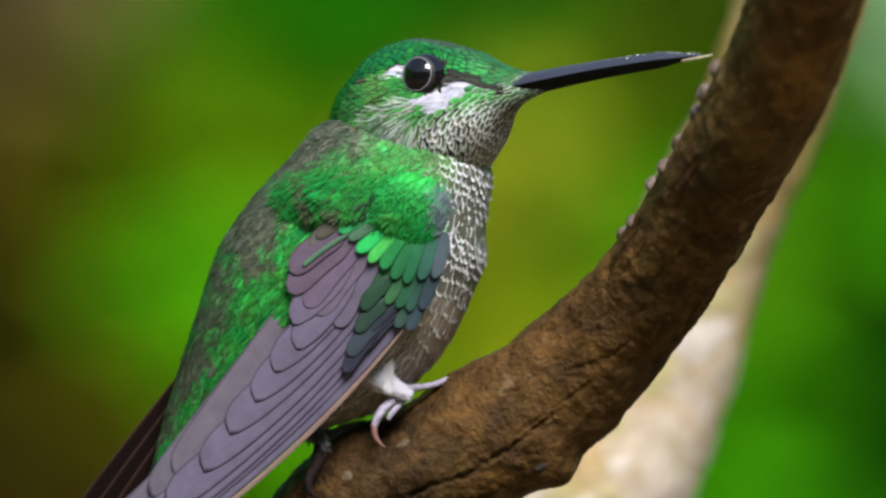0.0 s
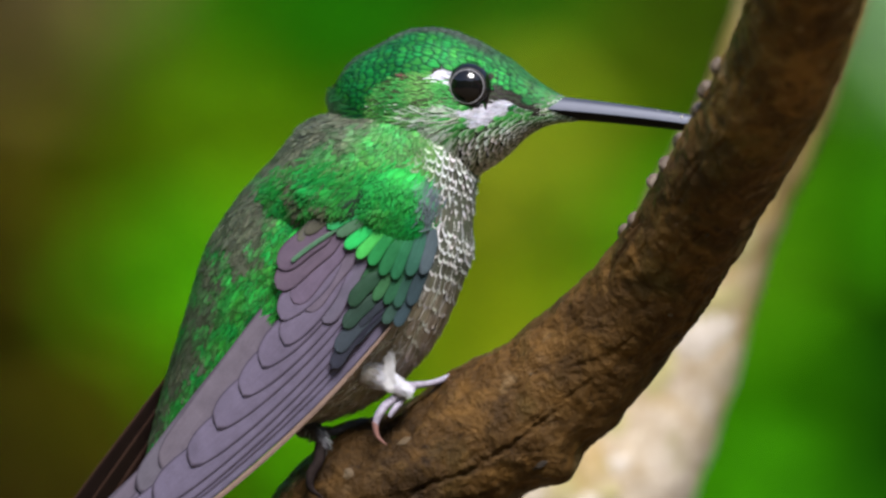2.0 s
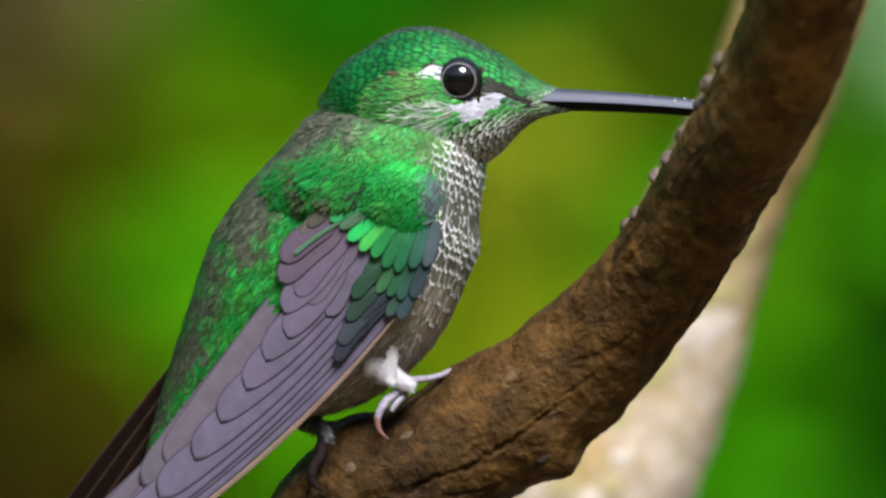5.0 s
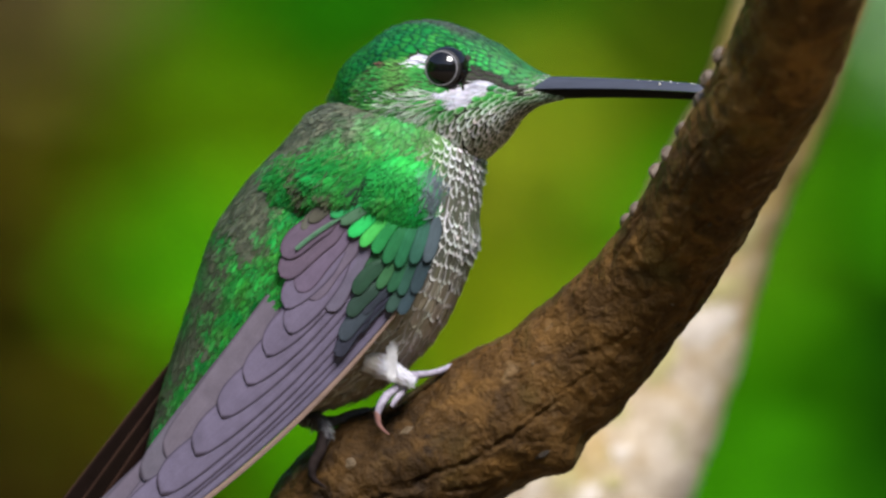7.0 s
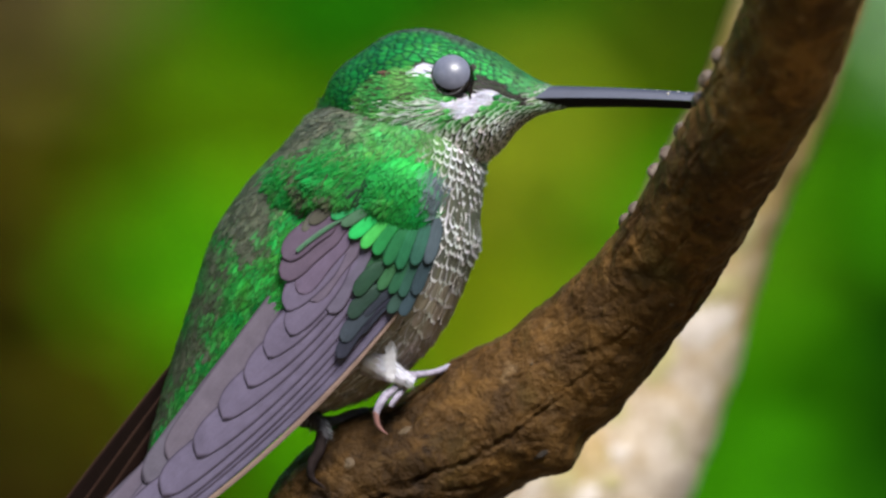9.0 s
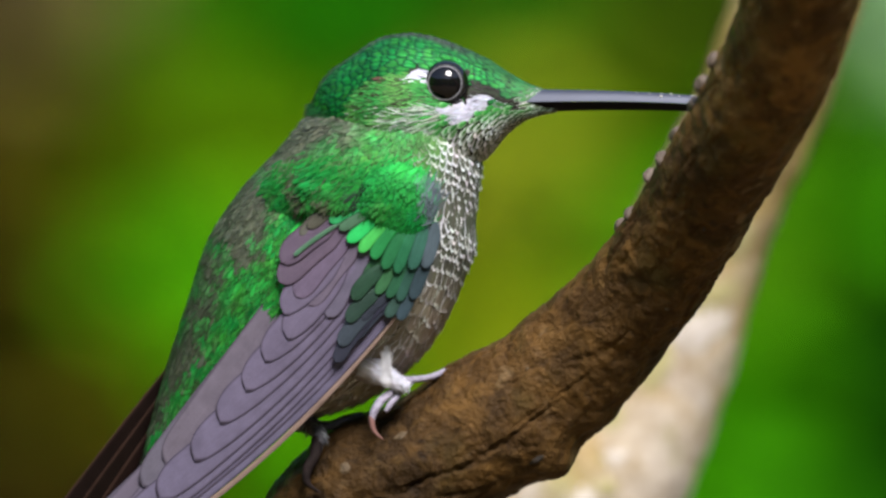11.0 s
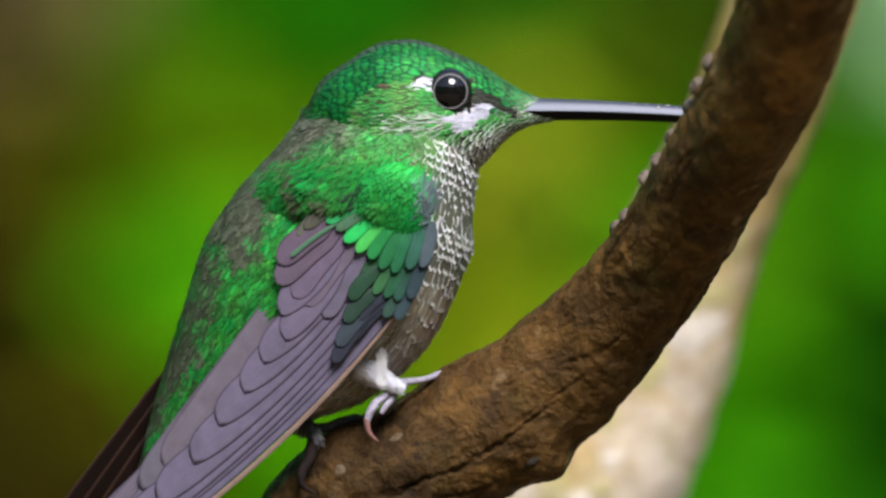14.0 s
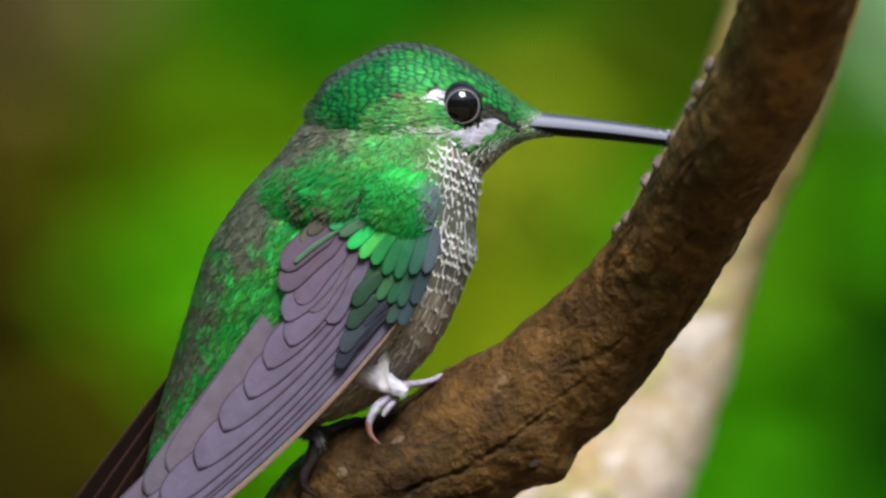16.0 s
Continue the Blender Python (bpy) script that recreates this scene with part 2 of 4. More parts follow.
def plumage(name, feathers, mat, parent, label="", strand=False):
    """One coat of many small feathers. Each: root, way to the tip, outward normal (unit vectors, grid steps), length, width, lift, core rgba, rim rgb."""
    n = len(feathers)
    P = np.array([f[0] for f in feathers], float)
    T = np.array([f[1] for f in feathers], float)
    N = np.array([f[2] for f in feathers], float)
    S = np.cross(T, N)
    L = np.array([f[3] for f in feathers], float)[:, None]
    W = np.array([f[4] for f in feathers], float)[:, None]
    K = np.array([f[5] for f in feathers], float)[:, None]
    verts, uvs = [], []
    outline, across = (STRAND, (-1, 1)) if strand else (OUTLINE, (-1, 0, 1))
    for b, half in outline:
        for a in across:
            q = P + T * L * b + S * (a * half * 0.5) * W + N * (K * L * b * (1.25 - 0.5 * b) + (0.10 if a == 0 else 0.0) * W)
            verts.append(q)
            uvs.append((0.5 + 0.2 * a, 0.5 * b) if strand else (0.5 + 0.5 * a * (0.55 + 0.45 * half), b))
    k = len(outline) * len(across)
    V = np.stack(verts, 1).reshape(-1, 3) * G
    quads = np.array(grid_faces(len(outline), len(across), False))
    F = (quads[None] + (np.arange(n) * k)[:, None, None]).reshape(-1, 4)
    me = bpy.data.meshes.new(name)
    me.from_pydata(V.tolist(), [], F.tolist())
    me.polygons.foreach_set("use_smooth", [True] * len(me.polygons))
    uvl = me.uv_layers.new(name="UVMap")
    uvl.data.foreach_set("uv", np.array(uvs)[np.tile(quads.reshape(-1), n)].reshape(-1))
    for key, i in (("core", 6), ("rim", 7)):
        att = me.color_attributes.new(key, "FLOAT_COLOR", "POINT")
        c = np.array([tuple(f[i]) + ((1.0,) if len(f[i]) == 3 else ()) for f in feathers], float)
        att.data.foreach_set("color", np.repeat(c, k, 0).reshape(-1))
    me.materials.append(mat)
    # soft coat: the vanes shade mostly with the body under them
    tilt = np.array([a * 0.30 for _ in outline for a in across])
    nn = N[:, None, :] + S[:, None, :] * tilt[None, :, None] + T[:, None, :] * 0.18
    nn = (nn / np.linalg.norm(nn, axis=2, keepdims=True)).reshape(-1, 3)
    me.normals_split_custom_set_from_vertices(nn.tolist())
    ob = new(name, me)
    ob.parent = parent
    return tagged(ob, label, kind="stuff")


def long_feather(name, root, tip, width, bow, depth, core, rim, parent, label="", blunt=1.0, bend=0.0, skew=0.0, mat=None):
    """One large feather from root to tip on the plan; depth(h, v) gives how far away its sheet lies; bow bends the shaft sideways."""
    rows, cols = 26, 7
    r, e = np.array(root, float), np.array(tip, float)
    way = (e - r) / np.linalg.norm(e - r)
    side = np.array((-way[1], way[0]))
    length = np.linalg.norm(e - r)
    verts, uv = [], []
    for i in range(rows):
        k = 1 - (1 - i / (rows - 1)) ** 1.9
        half = min(1.0, 0.45 + 2.2 * k) * (1 - max(0.0, (k - (1 - 0.55 * width * blunt / length)) / (0.55 * width * blunt / length)) ** 2.4) ** 0.5 if k < 1 else 0.0
        half = max(half, 0.02)
        for j in range(cols):
            a = 2 * j / (cols - 1) - 1
            q = r + way * length * k + side * (width * 0.5 * half * (a + skew) + bow * 4 * k * (1 - k) + bend * k * k)
            dd = depth(q[0], q[1]) - 1.0 * (1 - a * a) + (0.5 if a == 0 else 0.0) - 5.0 * k
            verts.append(spot(q[0], q[1], dd))
            uv.append((0.5 + 0.5 * a, 0.66 * k + (0.34 * k ** 18)))
    faces = grid_faces(rows, cols, False)
    ob = mesh_object(name, verts, faces, mat or M_VANE, parent, label)
    me = ob.data
    uvl = me.uv_layers.new(name="UVMap")
    uvl.data.foreach_set("uv", np.array([uv[i] for f in faces for i in f]).reshape(-1))
    for key, c in (("core", core), ("rim", rim)):
        att = me.color_attributes.new(key, "FLOAT_COLOR", "POINT")
        c = tuple(c) + ((0.0,) if len(c) == 3 else ())
        att.data.foreach_set("color", list(c) * len(me.vertices))
    return ob


# ---- ground, far foliage ----
def build_ground():
    v, n = [], 60
    for i in range(n + 1):
        for j in range(n + 1):
            x, y = (i / n - 0.5), (j / n - 0.5)
            x, y = x * abs(x) * 600, y * abs(y) * 600
            v.append((x, y, 0.06 * noise.noise(Vector((x * 0.6, y * 0.6, 0)))))
    tagged(mesh_object("ground", v, grid_faces(n + 1, n + 1, False), M_GROUND), "brown forest floor with leaf litter", "ground", kind="structure")


def leaf_cluster(name, label, leaves, size, seed):
    """A bush of separate folded leaves: places and colours."""
    rnd = random.Random(seed)
    verts, faces, tones = [], [], []
    for where, tone in leaves:
        out = (Vector((0.14, -0.75, 0.65)) + Vector([rnd.gauss(0, 0.3) for _ in range(3)])).normalized()
        m = (out.to_track_quat("Z", "Y").to_matrix()) @ Euler((0, 0, rnd.uniform(-3.1, 3.1))).to_matrix()
        s = size * rnd.uniform(0.6, 1.4)
        b = len(verts)
        for k, w in ((0, 0.05), (0.25, 0.3), (0.5, 0.36), (0.78, 0.2), (1.0, 0.02)):
            for a in (-1, 0, 1):
                verts.append(Vector(where) + m @ (Vector((a * w, k - 0.5, 0.12 * abs(a) * w * 2 - 0.25 * (k - 0.5) ** 2)) * s))
                tones += [*tone, 1.0]
        faces += [tuple(b + i for i in f) for f in grid_faces(5, 3, False)]
    ob = mesh_object(name, verts, faces, M_LEAF)
    ob.data.color_attributes.new("tone", "FLOAT_COLOR", "POINT").data.foreach_set("color", tones)
    return tagged(ob, label, "foliage", kind="stuff")


def far(h, v, y):
    """The place y metres behind the branch that lies in line with a plan spot."""
    k = (2 + y) / 2
    p = at(h, v)
    return (p.x * k, y, EYE_Z + (p.z - EYE_Z) * k)


def build_backdrop():
    m, t, p = material("distant_forest")
    n = noisy(t, 0.9, 3.0, 0.5)
    c = mixed(t, ramped(t, n, (0.38, 0.0), (0.62, 1.0)), (0.022, 0.13, 0.001), (0.036, 0.22, 0.002))
    t.links.new(c, p.inputs["Base Color"])
    p.inputs["Roughness"].default_value = 1.0
    p.inputs["Specular IOR Level"].default_value = 0.02
    verts, n = [], 64
    for i in range(n + 1):
        a = 2 * math.pi * i / n
        # raised to 7 m all round, mostly unseen, to cut the blue skylight
        for z in (-0.5, 2.0, 4.5, 7.0):
            r = 11 + 0.8 * math.sin(5 * a) + 0.15 * z
            verts.append((r * math.sin(a), r * math.cos(a), z))
    tagged(mesh_object("backdrop", verts, grid_faces(n + 1, 4, False), m), "distant green forest edge", "backdrop", kind="structure")


build_ground()
build_backdrop()
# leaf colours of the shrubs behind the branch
# pale stands in for bright sky in a gap, dusky for a dark gap
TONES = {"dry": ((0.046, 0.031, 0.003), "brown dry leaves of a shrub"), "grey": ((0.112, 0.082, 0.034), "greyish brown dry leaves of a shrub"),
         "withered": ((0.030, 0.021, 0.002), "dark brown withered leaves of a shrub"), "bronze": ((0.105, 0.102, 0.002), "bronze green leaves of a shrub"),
         "dusky": ((0.030, 0.058, 0.001), "dark leaves standing in for a shaded gap"), "mossy": ((0.090, 0.195, 0.001), "moss green leaves of a bush"), "fresh": ((0.052, 0.27, 0.001), "bright green leaves of a bush"),
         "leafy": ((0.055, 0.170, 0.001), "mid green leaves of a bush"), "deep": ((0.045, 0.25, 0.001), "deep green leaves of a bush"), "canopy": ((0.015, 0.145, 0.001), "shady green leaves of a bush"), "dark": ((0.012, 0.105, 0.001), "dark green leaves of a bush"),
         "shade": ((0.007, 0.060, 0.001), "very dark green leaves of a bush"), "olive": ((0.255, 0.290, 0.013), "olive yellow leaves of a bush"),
         "dull": ((0.205, 0.240, 0.005), "dull olive leaves of a bush"), "pale": ((0.24, 0.37, 0.21), "pale leaves standing in for a bright sky gap")}
# where each leaf tone is set, on the plan
TONE_SPOTS = {"dry": ((30, 250), (0, 420), (60, 560), (260, 870)), "grey": ((40, 30), (130, 20)), "withered": ((20, 760), (120, 880), (-120, 600)),
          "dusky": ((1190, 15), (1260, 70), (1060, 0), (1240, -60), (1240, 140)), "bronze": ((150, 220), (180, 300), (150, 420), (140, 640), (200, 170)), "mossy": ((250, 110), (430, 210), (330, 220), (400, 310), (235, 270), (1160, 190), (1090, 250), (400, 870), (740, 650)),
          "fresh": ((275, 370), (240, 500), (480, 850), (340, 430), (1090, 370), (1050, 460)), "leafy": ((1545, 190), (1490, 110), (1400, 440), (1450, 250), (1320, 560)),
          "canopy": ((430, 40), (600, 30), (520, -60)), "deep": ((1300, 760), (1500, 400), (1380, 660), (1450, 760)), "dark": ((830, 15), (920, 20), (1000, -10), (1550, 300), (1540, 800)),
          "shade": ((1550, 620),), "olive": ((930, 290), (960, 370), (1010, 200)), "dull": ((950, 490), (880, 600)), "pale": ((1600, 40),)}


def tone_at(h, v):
    """Colour and kind of the leaves at a spot: the tones set near it mix."""
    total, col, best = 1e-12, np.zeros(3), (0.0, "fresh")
    for kind, spots in TONE_SPOTS.items():
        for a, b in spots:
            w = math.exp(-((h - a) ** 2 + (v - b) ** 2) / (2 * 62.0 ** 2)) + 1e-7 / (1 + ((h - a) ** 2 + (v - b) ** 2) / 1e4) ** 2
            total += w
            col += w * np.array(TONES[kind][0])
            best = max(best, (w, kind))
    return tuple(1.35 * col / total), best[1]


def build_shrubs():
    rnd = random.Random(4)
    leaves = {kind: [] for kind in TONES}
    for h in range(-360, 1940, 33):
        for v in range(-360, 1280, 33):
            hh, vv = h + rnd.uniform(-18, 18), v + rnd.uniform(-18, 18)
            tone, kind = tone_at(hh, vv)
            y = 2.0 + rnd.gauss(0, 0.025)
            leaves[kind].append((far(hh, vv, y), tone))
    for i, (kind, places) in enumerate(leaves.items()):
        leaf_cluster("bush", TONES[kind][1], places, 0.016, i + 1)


build_shrubs()


# ---- branch and stem ----
BRANCH = [(1640, -900, -1500, 98), (1530, -420, -1080, 99), (1462, -130, -800, 100), (1425, 0, -660, 100), (1375, 140, -500, 100), (1298, 275, -340, 98), (1226, 398, -200, 98),
          (1152, 510, -95, 100), (1066, 609, -30, 108), (967, 702, 10, 117), (857, 777, 25, 126), (748, 837, 25, 120), (649, 878, 28, 121),
          (577, 958, 30, 118), (545, 1080, 30, 112), (520, 1240, 25, 114), (505, 1600, 10, 118), (560, 2600, 420, 124), (690, 3500, 860, 130)]


def in_line(h, v, d, r):
    """The same line of sight, moved nearer or farther by d."""
    k = (2 + d * G) / 2
    return (784 + (h - 784) * k, 441 + (v - 441) * k, d, r * k)


def build_branch():
    n, ring = 760, 180
    c = curve_through([in_line(*p) for p in BRANCH], n)
    verts, rail = [], []
    run = 0.0
    prev = None
    for i in range(n):
        tan = c[min(i + 1, n - 1)][:3] - c[max(i - 1, 0)][:3]
        tan = Vector((tan[0], tan[2], -tan[1])).normalized()
        mid = at(*c[i][:3])
        if prev is not None:
            run += (mid - prev).length / G
        prev = mid
        out = tan.cross(Vector((0, 1, 0))).normalized()
        if out.x > 0:
            out = -out
        near = Vector((0, -1, 0))
        near = (near - tan * near.dot(tan)).normalized()
        rail.append((run, mid, out, near, tan))
        for j in range(ring):
            a = 2 * math.pi * j / ring
            way = out * math.cos(a) + near * math.sin(a)
            q = (mid + way * c[i][3] * G) / G
            r = c[i][3]
            r += 6.0 * noise.noise(q * 0.011) + 4.2 * noise.noise(q * 0.035) + 1.8 * noise.noise(q * 0.10)
            # lengthwise fissures
            s = noise.noise(Vector((a * 2.2, run * 0.004, 3.1)))
            r -= 5.5 * max(0.0, 1 - abs(s) * 14) * smooth(noise.noise(q * 0.012 + Vector((7, 7, 7))), -0.1, 0.3)
            line = 1.86 + 0.12 * noise.noise(Vector((run * 0.012, 2, 2))) + 0.10 * noise.noise(Vector((run * 0.05, 5, 2)))
            r -= 13 * math.exp(-((a - line) / 0.034) ** 2) * smooth(run, 2230, 2330) * (0.55 + 0.45 * noise.noise(Vector((run * 0.03, 9, 2))))
            # row of small buds along the upper edge, lump on the underside
            for k in range(8):
                u = 1450 + 71 * k + 11 * math.sin(k * 2.4)
                r += (4 + 1.5 * math.sin(k * 1.7)) * math.exp(-((run - u) / 11) ** 2 - ((a - 0.12 - 0.10 * math.sin(k * 3.3)) / 0.15) ** 2)
            r += 26 * math.exp(-((run - 2345) / 34) ** 2 - ((a - 2.85) / 0.55) ** 2) + 8 * math.exp(-((run - 2245) / 30) ** 2 - ((a - 2.9) / 0.4) ** 2)
            verts.append(mid + way * r * G)
    faces = grid_faces(n, ring, True)
    faces += [tuple(range(ring))[::-1], tuple((n - 1) * ring + j for j in range(ring))]
    ob = mesh_object("branch", verts, faces, M_BARK)
    # bark tone: lighter along the upper branch, darker along the lower
    tone = np.ones((n * ring, 4))
    for i in range(n):
        w = 1.28 - 0.58 * smooth(rail[i][0], 1300, 2100)
        for j in range(ring):
            q = verts[i * ring + j] / G
            # lower end darker still: dark bark plus the bird's shade, put into colour
            dark_bark_shade = 1 - 0.45 * smooth(rail[i][0] + 160 * noise.noise(q * 0.012 + Vector((3, 1, 4))), 2420, 2560)
            tone[i * ring + j, :3] = w * dark_bark_shade * (1 + 0.35 * noise.noise(q * 0.006)) * np.array((1.06, 0.93, 0.72))
    ob.data.color_attributes.new("bark_tone", "FLOAT_COLOR", "POINT").data.foreach_set("color", tone.reshape(-1))

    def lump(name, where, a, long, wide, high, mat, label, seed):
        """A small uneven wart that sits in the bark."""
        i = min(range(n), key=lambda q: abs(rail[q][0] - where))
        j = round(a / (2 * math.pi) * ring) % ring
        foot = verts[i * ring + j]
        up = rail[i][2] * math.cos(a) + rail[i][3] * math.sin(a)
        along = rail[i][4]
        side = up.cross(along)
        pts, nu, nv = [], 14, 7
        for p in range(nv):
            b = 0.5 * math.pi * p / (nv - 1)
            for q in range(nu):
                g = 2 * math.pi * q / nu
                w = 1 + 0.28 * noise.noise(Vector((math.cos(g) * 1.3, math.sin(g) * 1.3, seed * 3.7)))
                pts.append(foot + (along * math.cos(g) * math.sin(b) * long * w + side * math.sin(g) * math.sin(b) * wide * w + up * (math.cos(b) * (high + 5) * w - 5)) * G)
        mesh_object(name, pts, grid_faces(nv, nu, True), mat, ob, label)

    r2 = random.Random(5)
    for k in range(8):
        u = 1450 + 71 * k + 11 * math.sin(k * 2.4)
        lump("bud", u, (0.10 + 0.12 * math.sin(k * 3.3)) % (2 * math.pi), 15 + 2 * math.sin(k), 16, 7 + 2 * math.sin(k * 1.7), M_BUD, "greyish brown leaf bud", k)
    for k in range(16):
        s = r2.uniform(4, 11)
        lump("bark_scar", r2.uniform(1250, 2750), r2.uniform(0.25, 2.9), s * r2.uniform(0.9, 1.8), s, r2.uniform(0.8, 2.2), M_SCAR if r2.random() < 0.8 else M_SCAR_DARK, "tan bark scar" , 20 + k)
    return tagged(ob, "curved brown branch with rough knobbly bark", "branch")


branch = build_branch()
STEM = [(1530, -1500, 110), (1465, -300, 110), (1430, -60, 110), (1415, 0, 111), (1350, 200, 112), (1256, 400, 118), (1190, 600, 127), (1112, 780, 150), (1034, 882, 190), (985, 960, 202), (890, 1250, 205), (760, 1900, 200), (690, 3500, 205), (560, 9000, 240), (420, 22900, 330)]
STEM_D = 1700
STEM_K = 1 + STEM_D * G / 2
stem = tube("stem", [(784 + (h - 784) * STEM_K, 441 + (v - 441) * STEM_K, STEM_D, r * STEM_K) for h, v, r in STEM], 160, 48, M_PALE_BARK, rough=0.05, freq=0.012)
r3 = random.Random(8)
for k in range(26):
    v = r3.uniform(120, 960)
    i = max(range(len(STEM) - 1), key=lambda q: -abs((STEM[q][1] + STEM[q + 1][1]) / 2 - v))
    f = min(1.0, max(0.0, (v - STEM[i][1]) / (STEM[i + 1][1] - STEM[i][1])))
    ch, cr = lerp(STEM[i][0], STEM[i + 1][0], f), lerp(STEM[i][2], STEM[i + 1][2], f)
    off = r3.uniform(-0.75, 0.92)
    pts, nu, nv = [], 16, 5
    size, tall = r3.uniform(14, 52), r3.uniform(0.6, 2.2)
    for p in range(nv):
        b = p / (nv - 1)
        for q in range(nu):
            g = 2 * math.pi * q / nu
            w = size * (1 + 0.7 * noise.noise(Vector((math.cos(g) * 1.7, math.sin(g) * 1.4, k * 2.9))))
            x, y = math.cos(g) * w * b, math.sin(g) * w * b * tall
            o = min(0.97, max(-0.97, off + x / cr))
            d = STEM_D - cr * math.sqrt(1 - o * o) * STEM_K - 4 + 5 * b ** 2
            pts.append(at(784 + (ch - (y * 0.4) + o * cr - 784) * STEM_K, 441 + (v + y - 441) * STEM_K, d))
    mesh_object("lichen_patch", pts, grid_faces(nv, nu, True), M_MOSS if v < 580 or k % 3 == 2 else M_LICHEN, stem, "olive moss patch" if v < 580 or k % 3 == 2 else "chalky white lichen patch")
tagged(stem, "pale beige lichened stem behind the branch", "branch")


# ---- bird ----
BASE = at(690, 745, -40)


def spot(h, v, d=0.0):
    """A place of the resting bird, in its own space."""
    return at(h + 1.6, v + 12.2, d) - BASE


def gspot(h, v, d=0.0):
    p = spot(h, v, d) / G
    return np.array((p.x, p.y, p.z))


bird = new("hummingbird")
bird.location = BASE
tagged(bird, "green hummingbird with black bill perched on the branch", "bird")
rnd = random.Random(11)

# trunk of the body: centre h, v, half width across the plan, half depth
TRUNK = [(750, 186, 82, 104), (737, 242, 124, 132), (699, 296, 167, 152), (664, 366, 195, 165), (597, 475, 214, 171), (517, 568, 197, 152),
         (423, 668, 133, 108), (355, 758, 88, 66), (296, 840, 48, 34), (262, 885, 24, 16)]
TRUNK_C = curve_through(TRUNK, 200)


def trunk_at(u, a):
    x = u * 199
    i = min(int(x), 198)
    c = TRUNK_C[i] + (TRUNK_C[i + 1] - TRUNK_C[i]) * (x - i)
    lo, hi = TRUNK_C[max(0, i - 20)], TRUNK_C[min(199, i + 21)]
    t = np.array((hi[0] - lo[0], hi[1] - lo[1]))
    t = t / np.linalg.norm(t)
    perp = np.array((t[1], -t[0]))
    return (c[0] + perp[0] * c[2] * math.cos(a), c[1] + perp[1] * c[2] * math.cos(a), c[3] * math.sin(a))


def trunk_depth(h, v):
    """Depth of the near side of the trunk at a spot of the plan."""
    best = None
    for i in range(0, 199, 2):
        t = TRUNK_C[i + 1][:2] - TRUNK_C[max(0, i - 1)][:2]
        t = t / np.linalg.norm(t)
        e = np.array((h, v)) - TRUNK_C[i][:2]
        k = abs(np.dot(e, t))
        if best is None or k < best[0]:
            x = (t[0] * e[1] - t[1] * e[0]) / TRUNK_C[i][2]
            best = (k, -TRUNK_C[i][3] * math.sqrt(max(0.0, 1 - min(1.0, x * x))))
    return best[1]


def surface_frame(fn, u, a):
    p = fn(u, a)
    e = 0.004
    q = np.array(fn(min(1, u + e), a)) - np.array(fn(max(0, u - e), a))
    w = np.array(fn(u, a + 0.01)) - np.array(fn(u, a - 0.01))
    flow = np.array((q[0], q[2], -q[1]))
    wide = np.array((w[0], w[2], -w[1]))
    return p, flow, wide


def unit(x):
    return x / max(1e-9, np.linalg.norm(x))


def vary(c, k):
    s = 1 + rnd.uniform(-k, k)
    return tuple(max(0.0, x * s * (1 + rnd.uniform(-0.06, 0.06))) for x in c)


def blend(a, b, k):
    return tuple(x + (y - x) * k for x, y in zip(a, b))


EMERALD = (0.014, 0.43, 0.075)
LIME = (0.055, 0.40, 0.045)
DUSK = (0.088, 0.096, 0.064)
WHITE = (0.78, 0.77, 0.80)


def body_colour(h, v, d, front):
    """core rgba and rim rgb of a body feather; front: 1 on the breast edge, -1 on the back edge."""
    n1 = noise.noise(Vector((h * 0.012, v * 0.012, 1.0)))
    n2 = noise.noise(Vector((h * 0.035, v * 0.035, 5.0)))
    edge = lerp(0.08, 0.34, smooth(v, 245, 345))
    breast = smooth(front + 0.12 * n1, edge, edge + 0.2) if v < 470 else smooth(front + 0.1 * n1, 0.25, 0.4)
    low = smooth(v, 450, 540)
    # back: dusky at the outer edge, green beside the wing
    green = smooth(front + 0.35 * n1 + 0.45 * n2, -0.88, -0.56)
    if v < 330:
        green = 0.75 * smooth(front + 0.5 * n1 + 0.3 * n2, -0.95, -0.35)
    g = blend(LIME, EMERALD, min(1.0, max(0.0, 0.5 + n2 + rnd.uniform(-0.15, 0.15))))
    back = blend(DUSK, g, green * rnd.uniform(0.85, 1.0))
    n3 = 1 + 0.85 * noise.noise(Vector((h * 0.07, v * 0.05, 8.0)))
    back = tuple(0.85 * n3 * c for c in back)
    if v < 345:
        back = blend(back, (0.065, 0.185, 0.048), smooth(front, -0.35, 0.15) * 0.8)
    back_rim = blend(back, (0.08, 0.10, 0.06), 0.4)
    bc = blend((0.095, 0.10, 0.075), (0.075, 0.18, 0.045), smooth(0.62 - front, 0.0, 0.25) * (1 - low))
    br = blend((0.76, 0.76, 0.78), (0.66, 0.63, 0.60) if rnd.random() < 0.55 else (0.26, 0.22, 0.17), low * 0.9)
    br = blend(br, (0.34, 0.43, 0.29), 0.85 * (1 - smooth(front + 0.1 * n2, edge + 0.14, edge + 0.46)) * (1 - smooth(v, 300, 370)))
    bc = blend(bc, (0.30, 0.255, 0.195), low)
    core = blend(back, bc, breast)
    rim = blend(back_rim, br, breast)
    shine = (1 - breast) * green
    return (*vary(core, 0.14 + 0.2 * (1 - breast)), shine), vary(rim, 0.12)


